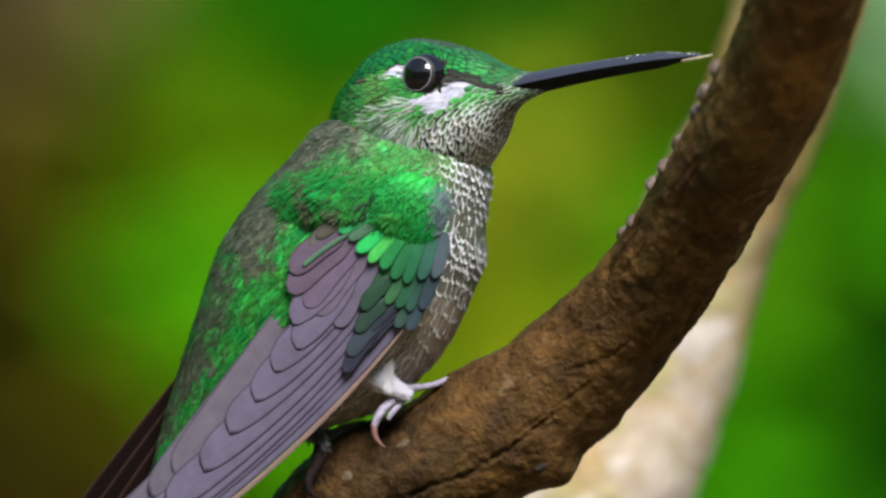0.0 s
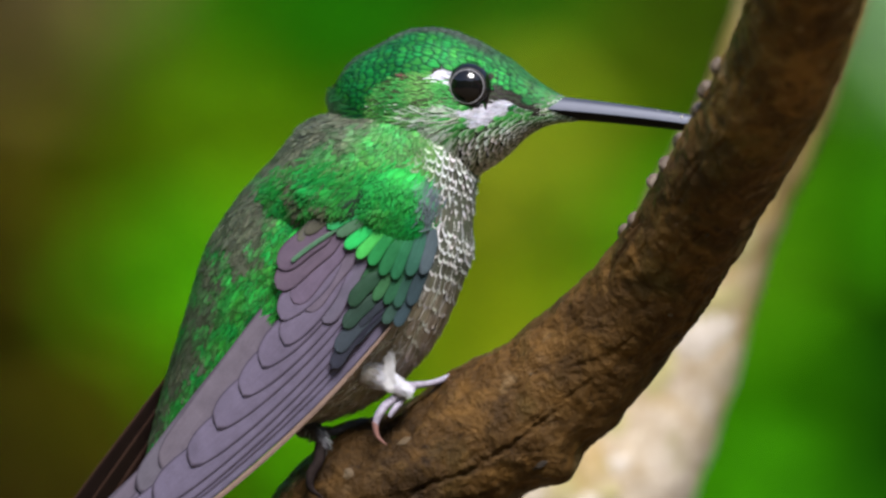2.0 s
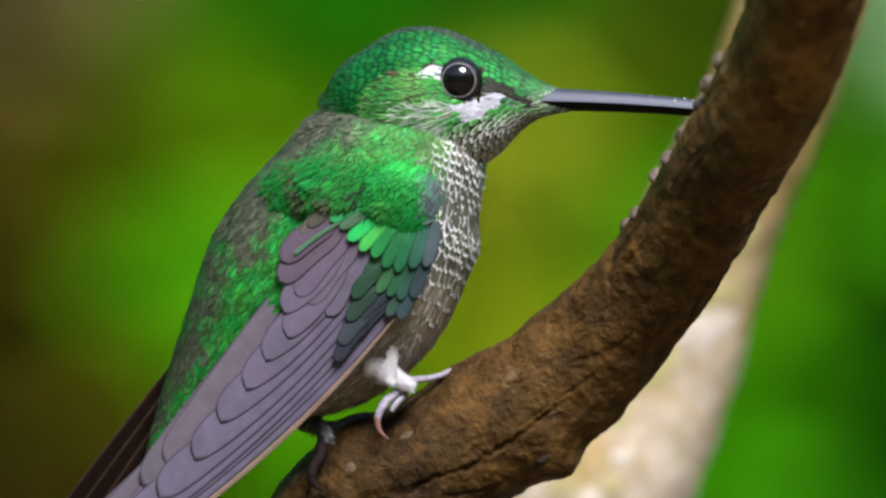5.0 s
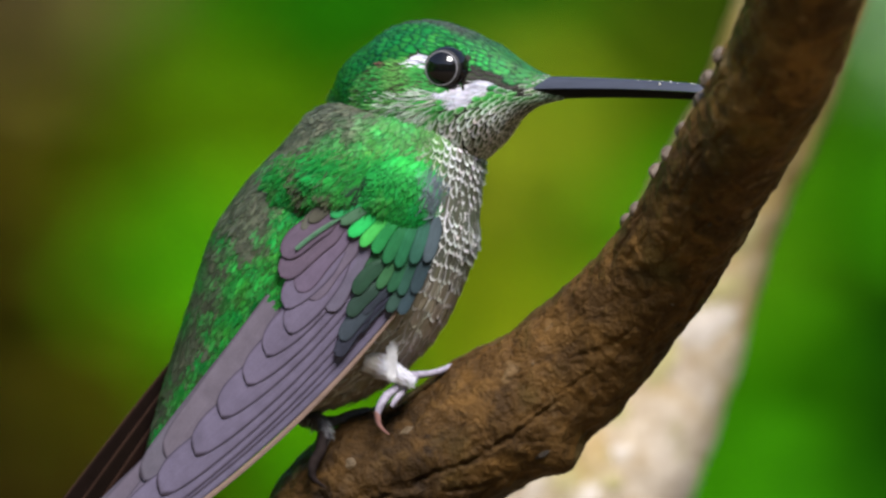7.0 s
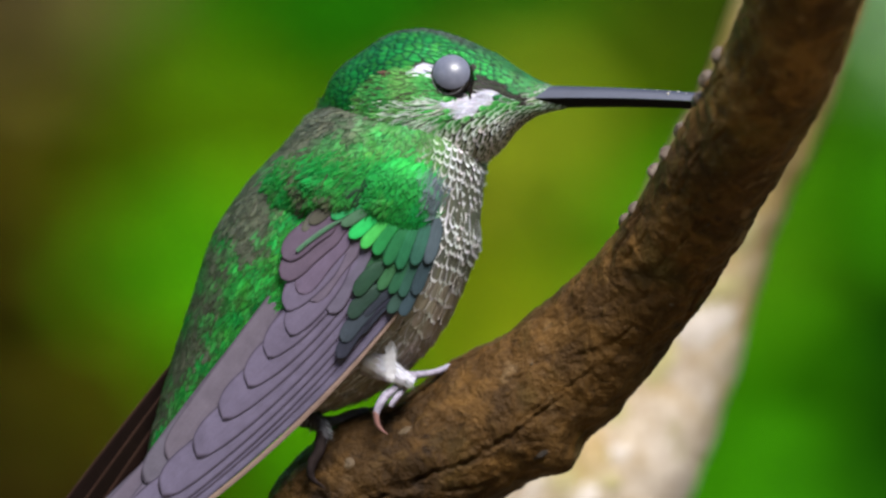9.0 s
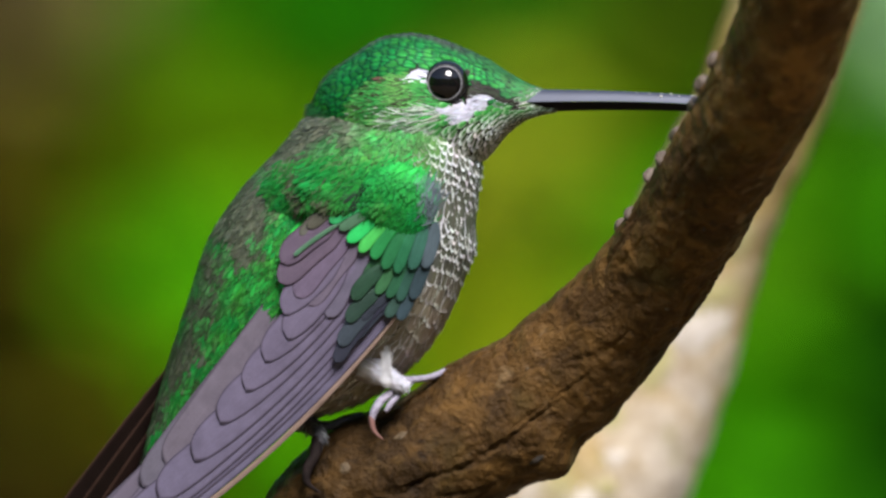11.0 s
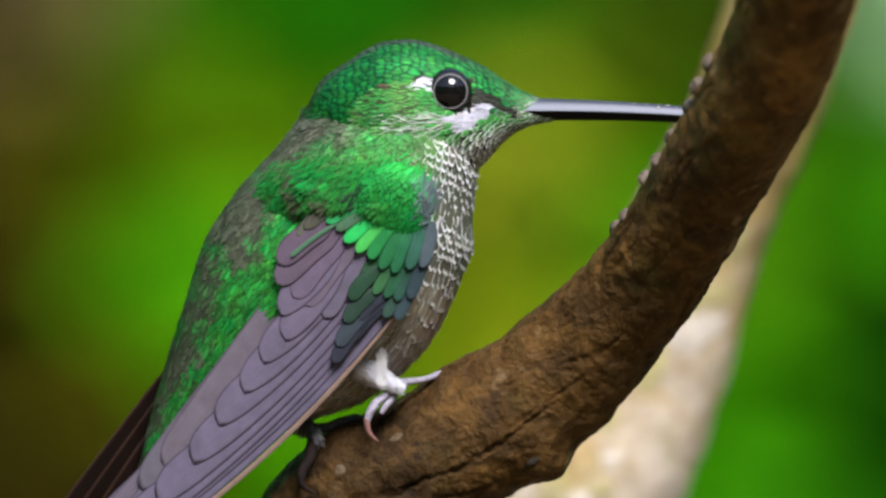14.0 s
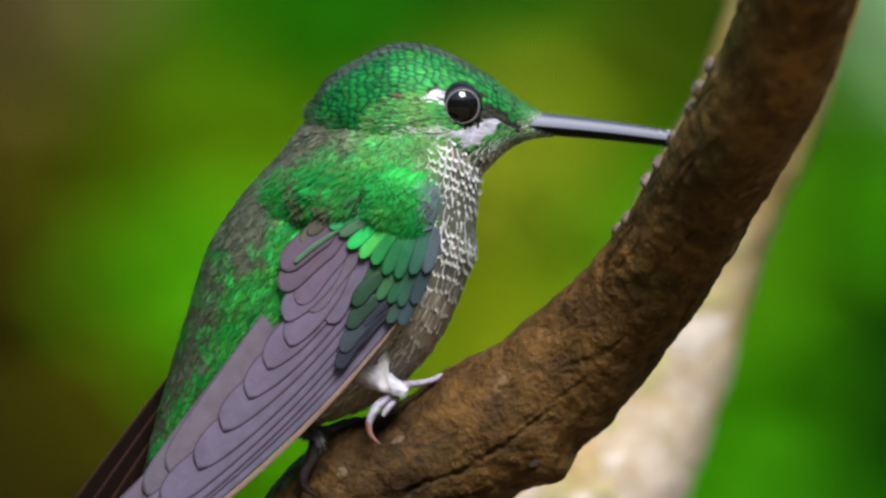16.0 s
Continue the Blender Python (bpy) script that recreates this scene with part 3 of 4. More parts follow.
def build_body():
    rows, cols = 90, 64
    verts = [spot(*trunk_at(i / (rows - 1), 2 * math.pi * j / cols)) for i in range(rows) for j in range(cols)]
    faces = grid_faces(rows, cols, True) + [tuple(range(cols))[::-1], tuple((rows - 1) * cols + j for j in range(cols))]
    body = mesh_object("body", verts, faces, M_SKIN, bird)
    feathers = []

    def add(u, a, length, width, lift, stray):
        (h, v, d), flow, wide = surface_frame(trunk_at, u, a)
        f, w = unit(flow), unit(wide)
        nrm = unit(np.cross(w, f))
        c = TRUNK_C[int(u * 199)]
        if np.dot(nrm, np.array((h - c[0], d, c[1] - v))) < 0:
            nrm = -nrm
        f = unit(f + w * rnd.gauss(0, stray))
        core, rim = body_colour(h, v, d, math.cos(a))
        feathers.append((gspot(h, v, d), f, nrm, length, width, lift, core, rim))

    # breast and belly: scale rows
    u, odd = 0.97, 0
    while u > 0.02:
        c = TRUNK_C[int(u * 199)]
        around = math.pi * (c[2] + c[3])
        m = int(around / 12.0)
        odd = 1 - odd
        for k in range(m):
            a = 2 * math.pi * (k + 0.5 * odd + rnd.uniform(-0.25, 0.25)) / m
            if math.cos(a) < 0.12:
                continue
            low = smooth(u, 0.35, 0.6)
            add(min(0.99, max(0.01, u + rnd.uniform(-0.004, 0.004))), a, lerp(38, 46, low) * rnd.uniform(0.92, 1.1), lerp(15.5, 11, low) * rnd.uniform(0.85, 1.15), 0.05 + 0.04 * low, 0.06 + 0.14 * low)
        u -= 17.5 / 780.0
    scales = [f for f in feathers if f[3] < 41]
    plumage("breast_feathers", scales, M_SCALE, body, "white-fringed grey scales of the breast")
    plumage("belly_feathers", [f for f in feathers if f[3] >= 41], M_PLUME, body, "loose grey-brown belly feathers")
    feathers.clear()
    # back: soft loose feathers
    count = 0
    while count < 9000:
        u, a = rnd.uniform(0.02, 0.99), rnd.uniform(0, 2 * math.pi)
        c = TRUNK_C[int(u * 199)]
        if math.cos(a) > 0.25 or rnd.random() > (c[2] + c[3]) / 350 or (math.sin(a) > 0.35 and rnd.random() < 0.7):
            continue
        count += 1
        add(u, a, lerp(30, 44, u) * rnd.uniform(0.7, 1.3), rnd.uniform(7, 14), rnd.uniform(0.02, 0.07), 0.18)
    plumage("body_feathers", feathers, M_PLUME, body, "green and dusky feathers of the back")
    feathers.clear()
    count = 0
    while count < 20000:
        u, a = rnd.uniform(0.01, 0.99), rnd.uniform(0, 2 * math.pi)
        c = TRUNK_C[int(u * 199)]
        if rnd.random() > (c[2] + c[3]) / 350 or (math.sin(a) > 0.3 and rnd.random() < 0.85):
            continue
        front = math.cos(a)
        if front > 0.3 and rnd.random() < (0.93 if u < 0.42 else 0.35):
            continue
        count += 1
        add(u, a, rnd.uniform(16, 34), rnd.uniform(1.8, 3.6), rnd.uniform(0.06, 0.18), 0.24)
        if front > 0.3:
            f = feathers[-1]
            white = rnd.random() < 0.55
            feathers[-1] = f[:3] + (f[3] * 1.3, f[4], f[5]) + ((*(f[7] if white else f[6][:3]), 0.0), f[7])
    plumage("body_down", feathers, M_PLUME, body, "loose fine barbs of the body plumage", True)
    return body


# head: along the midline from the bill backwards: h, top, bottom, half width, on the head's own axes
HEAD = [(990, 178, 197, 7), (960, 161, 203, 13), (930, 148, 214, 24), (900, 132, 236, 46), (860, 108, 280, 82), (800, 82, 325, 115), (740, 66, 345, 131), (680, 72, 342, 131),
        (625, 103, 315, 110), (584, 134, 280, 76), (560, 172, 238, 38), (556, 190, 215, 12)]
HEAD_C = curve_through(HEAD, 160)
YAW0 = radians(-4)


def head_at(u, a):
    """Head's own axes: forward, left, up, in grid steps. a: 0 at the crown, pi/2 on the right side."""
    x = u * 159
    i = min(int(x), 158)
    c = HEAD_C[i] + (HEAD_C[i + 1] - HEAD_C[i]) * (x - i)
    mid, half = (c[1] + c[2]) / 2, (c[2] - c[1]) / 2
    s, k = math.sin(a), math.cos(a)
    s = math.copysign(abs(s) ** 0.92, s)
    return np.array(((c[0] - 720) / math.cos(YAW0), -c[3] * s, 175 - mid + half * k))


def head_plan(p):
    """Where a place of the head lies on the plan in the resting pose."""
    x = p[0] * math.cos(YAW0) - p[1] * math.sin(YAW0)
    return 720 + x, 175 - p[2]


def oval(h, v, ch, cv, rh, rv, turn=0.0):
    c, s = math.cos(radians(turn)), math.sin(radians(turn))
    x, y = (h - ch), (v - cv)
    x, y = x * c + y * s, -x * s + y * c
    return math.hypot(x / rh, y / rv)


def white_at(h, v, grow=1.0):
    """The white marks: a wedge behind the eye and a stripe below it, drawn out to a lobe."""
    behind = min(oval(h, v, 748, 135, 16, 9, -35), oval(h, v, 756, 134, 6, 16))
    below = min(oval(h, v, 846, 190, 32, 11, -23), oval(h, v, 820, 203, 18, 14, -20), oval(h, v, 808, 196, 14, 5, 4))
    return min(behind, below) < grow


def lore_at(h, v):
    """The blackish patch before the eye and the line on to the bill."""
    return min(oval(h, v, 845, 167, 32, 17, 24), oval(h, v, 876, 163, 62, 7, 29), oval(h, v, 814, 182, 15, 5)) < 1.0


def head_colour(h, v, y):
    n1 = noise.noise(Vector((h * 0.02, v * 0.02, 9.0)))
    n2 = noise.noise(Vector((h * 0.06, v * 0.06, 3.0)))
    size, slim, lift = 1.0, 1.0, 0.07
    g = blend(EMERALD, LIME, min(1.0, max(0.0, 0.25 + n2)))
    g = blend(g, (0.015, 0.38, 0.10), smooth(n1 + rnd.uniform(-0.2, 0.2), 0.15, 0.5) * (1 - smooth(h, 640, 720)))
    # dull, dark midline of the crown and nape: lost iridescence put into the colour
    dull = smooth(y + 8 * n1, -58, -26) * (1 - 0.6 * smooth(h, 800, 880))
    core = blend(tuple(0.43 * c for c in g), (0.045, 0.05, 0.04), dull * 0.92)
    # near-black rims put the dark gaps between scales into the colour
    rim = blend((0.003, 0.055, 0.018), (0.022, 0.026, 0.02), dull)
    shine = 1 - dull
    jaw = 196 + (900 - h) * 0.30
    ear = oval(h, v, 715, 190, 85, 55, -12)
    if ear < 1.0 and v > 128 and h < 800:
        core = blend((0.085, 0.27, 0.055), (0.03, 0.24, 0.045), smooth(n1, -0.3, 0.3))
        if rnd.random() < 0.15:
            core = (0.04, 0.06, 0.025)
        rim = blend(core, (0.17, 0.36, 0.12), 0.35)
        size, slim, shine, lift = 1.2, 0.34, 0.3, 0.05
    # the nape fades into the dusky olive mantle
    nape = smooth(v - 0.55 * (h - 560) + 14 * n1, 175, 235)
    if nape > 0 and h < 700:
        core = blend(core, blend((0.11, 0.105, 0.085), (0.07, 0.23, 0.06), smooth(h + 20 * n1, 575, 640)), nape)
        rim = blend(rim, blend(core, (0.10, 0.12, 0.08), 0.4), nape)
        shine *= 1 - nape
        size, slim = lerp(size, 1.4, nape), lerp(slim, 0.6, nape)
    neck = smooth(v + 0.25 * (h - 760), 205, 240)
    if neck > 0 and not (nape > 0.5 and h < 640):
        pale = smooth(h + 0.3 * (v - 240) + 25 * n1, 675, 775)
        nc = blend((0.05, 0.24, 0.045), (0.065, 0.11, 0.04), pale)
        core = blend(core, nc, neck)
        rim = blend(rim, blend((0.12, 0.31, 0.09), (0.62, 0.64, 0.60), pale), neck)
        shine *= 1 - neck * pale
        slim *= 0.9
    # green scales of the jaw grade to white-edged throat scales
    if h > 770 and v > max(jaw - 42, 189 if h > 850 else 0):
        k = smooth(v - (jaw - 42), 30, 66)
        core = blend((0.03, 0.24, 0.04), blend((0.085, 0.12, 0.055), (0.035, 0.045, 0.02), smooth(h, 850, 900)), k)
        rim = blend((0.10, 0.30, 0.09), (0.80, 0.80, 0.80), k * (1 - 0.55 * smooth(h, 890, 960)))
        shine = 0.5 * (1 - k)
        size = 0.95
    if white_at(h, v, 1.0 + 0.15 * n2):
        core, rim, shine, size, slim = (0.80, 0.79, 0.84), (0.82, 0.81, 0.86), 0.0, 0.8, 0.6
        if oval(h, v, 802, 210, 14, 10) < 1 and rnd.random() < 0.6:
            core = (0.20, 0.20, 0.24)
    if oval(h, v, 690, 141, 8, 7) < 1.0:
        core, rim, shine = (0.10, 0.05, 0.035), (0.06, 0.04, 0.03), 0.0
    if lore_at(h, v) and not white_at(h, v, 0.9):
        core, rim, shine, size, slim = (0.012, 0.009, 0.008), (0.022, 0.017, 0.014), 0.0, 0.7, 0.7
    return (*vary(core, 0.34), shine), vary(rim, 0.15), size, slim, lift


def build_head():
    head = mesh_object("head", [Vector(head_at(i / 59, 2 * math.pi * j / 48)) * G for i in range(60) for j in range(48)],
                       grid_faces(60, 48, True) + [tuple(range(48))[::-1], tuple(59 * 48 + j for j in range(48))], M_SKIN, bird)
    # eye place on the right cheek
    best = None
    for i in range(60, 220):
        for j in range(10, 50):
            p = head_at(i / 300, j / 60 * math.pi)
            h, v = head_plan(p)
            e = (h - 791) ** 2 + (v - 148) ** 2
            if best is None or e < best[0]:
                best = (e, p)
    eye = best[1]
    centre = eye + np.array((-1, 15, -2))
    feathers = []
    u, odd = 0.992, 0
    while u > 0.004:
        c = HEAD_C[int(u * 159)]
        half = (c[2] - c[1]) / 2
        around = math.pi * (half + c[3])
        step = lerp(7.0, 10.5, smooth(u, 0.08, 0.45))
        m = max(10, int(around / lerp(7.0, 9.5, smooth(u, 0.05, 0.4))))
        odd = 1 - odd
        for k in range(m):
            a = 2 * math.pi * (k + 0.5 * odd + rnd.uniform(-0.2, 0.2)) / m
            uu = min(0.999, max(0.0, u + rnd.uniform(-0.005, 0.005)))
            p = head_at(uu, a)
            q = head_at(min(1, uu + 0.006), a) - head_at(max(0, uu - 0.006), a)
            w = head_at(uu, a + 0.02) - head_at(uu, a - 0.02)
            f, w = unit(q), unit(w)
            nrm = unit(np.cross(w, f))
            mid = np.array((p[0], 0, 175 - (c[1] + c[2]) / 2))
            if np.dot(nrm, p - mid) < 0:
                nrm = -nrm
            side = -abs(p[1])
            h, v = head_plan((p[0], side, p[2]))
            far_off = np.linalg.norm((np.array((p[0], side, p[2])) - centre) * np.array((1, 0, 1)))
            if far_off < 34:
                continue
            if white_at(h, v, 1.05):
                continue
            core, rim, size, slim, lift = head_colour(h, v, side)
            base = lerp(17, 27, smooth(u, 0.03, 0.5)) * size
            # feathers of cheek and throat droop
            g = smooth(v, 205, 265) * smooth(h, 640, 720)
            f = unit(f + np.array((-0.5, 0, -1.1)) * smooth(v, 185, 250) * (1 - smooth(h, 600, 700)) * smooth(h, 570, 610))
            f = unit(f * (1 - 0.8 * g) + np.array((0.15, 0, -1.0)) * g * 0.9 + np.array((0, 0, -0.25)) * smooth(v, 170, 230) + w * rnd.gauss(0, 0.06))
            f = unit(f - nrm * np.dot(f, nrm))
            feathers.append((p, f, nrm, base * rnd.uniform(0.85, 1.15), base * 0.54 * slim * rnd.uniform(0.85, 1.1), lift * rnd.uniform(0.7, 1.3), core, rim))
        u -= step / 480.0
    # short feathers that ring the eye
    for ring, reach in ((0, 33), (1, 38), (2, 43)):
        for k in range(64):
            g = 2 * math.pi * (k + 0.5 * ring + rnd.uniform(-0.2, 0.2)) / 64
            side = np.array((math.cos(g), 0.0, math.sin(g)))
            q = centre + side * reach
            h, v = head_plan((q[0], -100, q[2]))
            if white_at(h, v, 1.3):
                continue
            core, rim, size, slim, lift = head_colour(h, v, -110)
            near = min((head_at(i / 100, j / 60 * math.pi) for i in range(15, 75, 3) for j in range(14, 50, 2)), key=lambda p: (p[0] - q[0]) ** 2 + (p[2] - q[2]) ** 2)
            nrm = unit(np.array((0.25 * side[0], -1, 0.25 * side[2])))
            way = unit(side * 0.6 + np.array((-0.5, 0, -0.1)))
            way = unit(way - nrm * np.dot(way, nrm))
            feathers.append((np.array((q[0], near[1] + 1.0, q[2])), way, nrm, rnd.uniform(11, 16), rnd.uniform(4.5, 6.5), 0.03, core, rim))
    plumage("head_feathers", feathers, M_CROWN, head, "glittering green head feathers with white cheek stripe")
    down = []
    while len(down) < 14000:
        u, a = rnd.uniform(0.02, 0.97), rnd.uniform(0.15, math.pi)
        if rnd.random() < 0.2:
            a = -a
        p = head_at(u, a)
        h, v = head_plan((p[0], -abs(p[1]), p[2]))
        rag = 0.45 * noise.noise(Vector((h * 0.09, v * 0.09, 3.0)))
        white = white_at(h, v, 0.98 + 0.5 * rag)
        cheek = oval(h, v, 715, 196, 92, 62, -12) < 1.0 and v > 125 and h < 805
        neck = (v + 0.25 * (h - 760) > 200 and v > 190) or (h < 700 and v - 0.55 * (h - 560) > 185)
        if not white and rnd.random() < 0.35:
            continue
        if not (white or cheek or neck) or (neck and not (white or cheek) and rnd.random() < 0.45):
            continue
        if math.hypot(p[0] - centre[0], p[2] - centre[2]) < (28 if white else 37 if p[0] > centre[0] + 12 else 29) or (h < 600 and rnd.random() < 0.7) or (h > 785 and v < 300 and not white):
            continue
        q = head_at(min(1, u + 0.006), a) - head_at(max(0, u - 0.006), a)
        w = unit(head_at(u, a + 0.02) - head_at(u, a - 0.02))
        f = unit(unit(q) + np.array((-0.5, 0, -1.1)) * smooth(v, 185, 250) * (1 - smooth(h, 600, 700)) * smooth(h, 570, 610))
        nrm = unit(np.cross(w, f))
        if np.dot(nrm, p - np.array((p[0], 0, 0))) < 0:
            nrm = -nrm
        g = 0.0 if white else smooth(v, 205, 265) * smooth(h, 640, 720)
        f = unit(f * (1 - 0.8 * g) + np.array((0.15, 0, -1.0)) * g * 0.9 + np.array((0, 0, -0.2 if not white else 0.08)) * smooth(v, 170, 230) + w * rnd.gauss(0, 0.09 if white else 0.2))
        f = unit(f - nrm * np.dot(f, nrm))
        if white and v < 160:
            f = unit(np.array((716 - h, 0.0, v - 144)))
            f = unit(f - nrm * np.dot(f, nrm))
        core, rim, size, slim, lift = head_colour(h, v, -abs(p[1]))
        if white:
            core = (*vary((0.52, 0.51, 0.60), 0.28), 0.0) if rnd.random() < 0.88 else (0.24, 0.24, 0.28, 0.0)
            if oval(h, v, 802, 212, 15, 9) < 1.0 and rnd.random() < 0.45:
                core = (*vary((0.20, 0.26, 0.17), 0.2), 0.0)
            rim = core[:3]
        elif cheek and v > 192 and rnd.random() < 0.4 * smooth(h, 640, 740) + 0.05:
            core = (*vary((0.36, 0.41, 0.35), 0.25), 0.0)
        elif neck and rnd.random() < 0.6:
            core = (*rim, 0.0)
        elif cheek and rnd.random() < 0.12:
            core = (0.03, 0.03, 0.015, 0.0)
        down.append((p, f, nrm, (rnd.uniform(8, 14) if v < 160 else rnd.uniform(12, 22)) if white else rnd.uniform(14, 26) if not neck else rnd.uniform(24, 52), rnd.uniform(1.0, 1.9) if white else rnd.uniform(1.6, 3.2), rnd.uniform(0.02, 0.07) if white else rnd.uniform(0.08, 0.22), core, rim))
        if white:
            for _ in range(3):
                d = down[-1]
                down.append((p + f * rnd.uniform(-8, 8) + w * rnd.uniform(-3.5, 3.5),) + d[1:3] + (d[3] * rnd.uniform(0.8, 1.2),) + d[4:6] + ((*vary(core[:3], 0.15), 0.0), rim))
    plumage("head_down", down, M_PLUME, head, "fine hair-like barbs of cheek and neck", True)
    # eyes: ball, ring of bare skin, sliding lid
    lids = []
    for sgn in (1, -1):
        c = Vector((centre[0], centre[1] * sgn, centre[2])) * G
        ball = new("eye", ball_mesh("eye", 41 * G, M_EYE, 32, 20))
        ball.location = c
        ball.parent = head
        tagged(ball, "glossy black eye")
        out = Vector((0.04, -1.0 * sgn, 0.02)).normalized()
        mesh_object("eye_ring", ring_verts(c + out * 23 * G, out, 31.2 * G, 2.8 * G, 40, 8), grid_faces_torus(40, 8), M_RING, head, "dark bare eye ring")
        mesh_object("eye_rim", ring_verts(c + out * 28.5 * G, out, 29.6 * G, 1.3 * G, 48, 6), grid_faces_torus(48, 6), M_RIM, head, "thin pale rim of the eye")
        lid = new("eyelid", lid_mesh(43 * G, radians(50), M_LID, -sgn))
        lid.location = c
        lid.parent = head
        tagged(lid, "bluish grey eyelid")
        lids.append((lid, c, sgn))
    # bill: upper and lower half, meeting in a thin gape line, slightly bent at the tip
    for name, up in (("upper_bill", 1), ("lower_bill", -1)):
        verts, n, ring_n = [], 60, 20
        for i in range(n):
            k = i / (n - 1)
            x = lerp(160, 598, k) if up > 0 else lerp(160, 590, k)
            mid = -9 + 6 * math.sin(math.pi * 0.9 * k) - 5 * k * k
            taper = 1 - smooth(k, 0.80, 1.0) * 0.72
            r = (lerp(25, 13, k ** 0.8) if up > 0 else lerp(20, 12, k ** 0.8)) * taper
            for j in range(ring_n):
                a = math.pi * j / (ring_n - 1)
                verts.append(Vector((x, -math.cos(a) * lerp(27, 11, k ** 0.7) * taper * (1.0 if up > 0 else 0.92), mid + (0.3 + (1 - abs(math.cos(a)) ** 2.4) * r if up > 0 else -0.3 - (1 - abs(math.cos(a)) ** 1.3) * r))) * G)
        faces = grid_faces(n, ring_n, True) + [tuple(range(ring_n)), tuple((n - 1) * ring_n + j for j in range(ring_n))]
        mesh_object(name, verts, faces, M_BEAK if up > 0 else M_BEAK_LOW, head, "slim black bill half")
    verts = []
    for i in range(12):
        k = i / 11
        for j in range(8):
            a = 2 * math.pi * j / 8
            r = lerp(3.0, 1.2, k)
            verts.append(Vector((lerp(560, 622, k), r * math.cos(a), -14 - 5 * k + 4 * k * k + r * math.sin(a))) * G)
    grains, gf = [], []
    for _ in range(26):
        k = rnd.uniform(0.5, 0.97)
        x = lerp(160, 598, k)
        a = rnd.gauss(0, 0.5)
        r = lerp(25, 13, k ** 0.8) * (1 - smooth(k, 0.80, 1.0) * 0.72)
        c = Vector((x, math.sin(a) * r * 0.9, -9 + 6 * math.sin(math.pi * 0.9 * k) - 5 * k * k + math.cos(a) * r))
        s, b = rnd.uniform(0.8, 2.0), len(grains)
        grains += [(c + Vector(d) * s) * G for d in ((1.4, 0, 0), (-1.4, 0, 0), (0, 1, 0), (0, -1, 0), (0, 0, 1), (0, 0, -1))]
        gf += [(b + i, b + j, b + q) for i, j, q in ((0, 2, 4), (2, 1, 4), (1, 3, 4), (3, 0, 4), (2, 0, 5), (1, 2, 5), (3, 1, 5), (0, 3, 5))]
    mesh_object("pollen", grains, gf, M_POLLEN, head, "pale pollen specks on the bill")
    mesh_object("tongue", verts, grid_faces(12, 8, True), M_TONGUE, head, "pale tongue tip")
    return head, lids


def ball_mesh(name, r, mat, nu, nv):
    verts = []
    for i in range(nv + 1):
        b = math.pi * i / nv
        for j in range(nu):
            a = 2 * math.pi * j / nu
            verts.append((r * math.sin(b) * math.cos(a), r * math.cos(b), r * math.sin(b) * math.sin(a)))
    me = bpy.data.meshes.new(name)
    me.from_pydata(verts, [], grid_faces(nv + 1, nu, True))
    me.polygons.foreach_set("use_smooth", [True] * len(me.polygons))
    me.materials.append(mat)
    return me


def lid_mesh(r, span, mat, sgn):
    verts, nu, nv = [], 32, 10
    for i in range(nv + 1):
        b = span * i / nv
        for j in range(nu):
            a = 2 * math.pi * j / nu
            verts.append((r * math.sin(b) * math.cos(a), sgn * r * math.cos(b), r * math.sin(b) * math.sin(a)))
    me = bpy.data.meshes.new("eyelid")
    me.from_pydata(verts, [], grid_faces(nv + 1, nu, True))
    me.polygons.foreach_set("use_smooth", [True] * len(me.polygons))
    me.materials.append(mat)
    return me


def ring_verts(c, axis, big, small, nu, nv):
    x = axis.cross(Vector((0, 0, 1))).normalized()
    z = x.cross(axis)
    out = []
    for i in range(nu):
        a = 2 * math.pi * i / nu
        w = x * math.cos(a) + z * math.sin(a)
        for j in range(nv):
            b = 2 * math.pi * j / nv
            out.append(c + w * (big + small * math.cos(b)) + axis * small * math.sin(b))
    return out


def grid_faces_torus(nu, nv):
    return [(i * nv + j, i * nv + (j + 1) % nv, ((i + 1) % nu) * nv + (j + 1) % nv, ((i + 1) % nu) * nv + j) for i in range(nu) for j in range(nv)]


MAUVE = (0.125, 0.102, 0.152)


def wing_depth(lift):
    def depth(h, v):
        s = -0.62 * (h - 700) + 0.78 * (v - 420)
        q = 0.78 * (h - 600) + 0.62 * (v - 560)
        return -186 + 0.13 * max(0.0, s) + 0.0006 * (q - 20) ** 2 - lift
    return depth


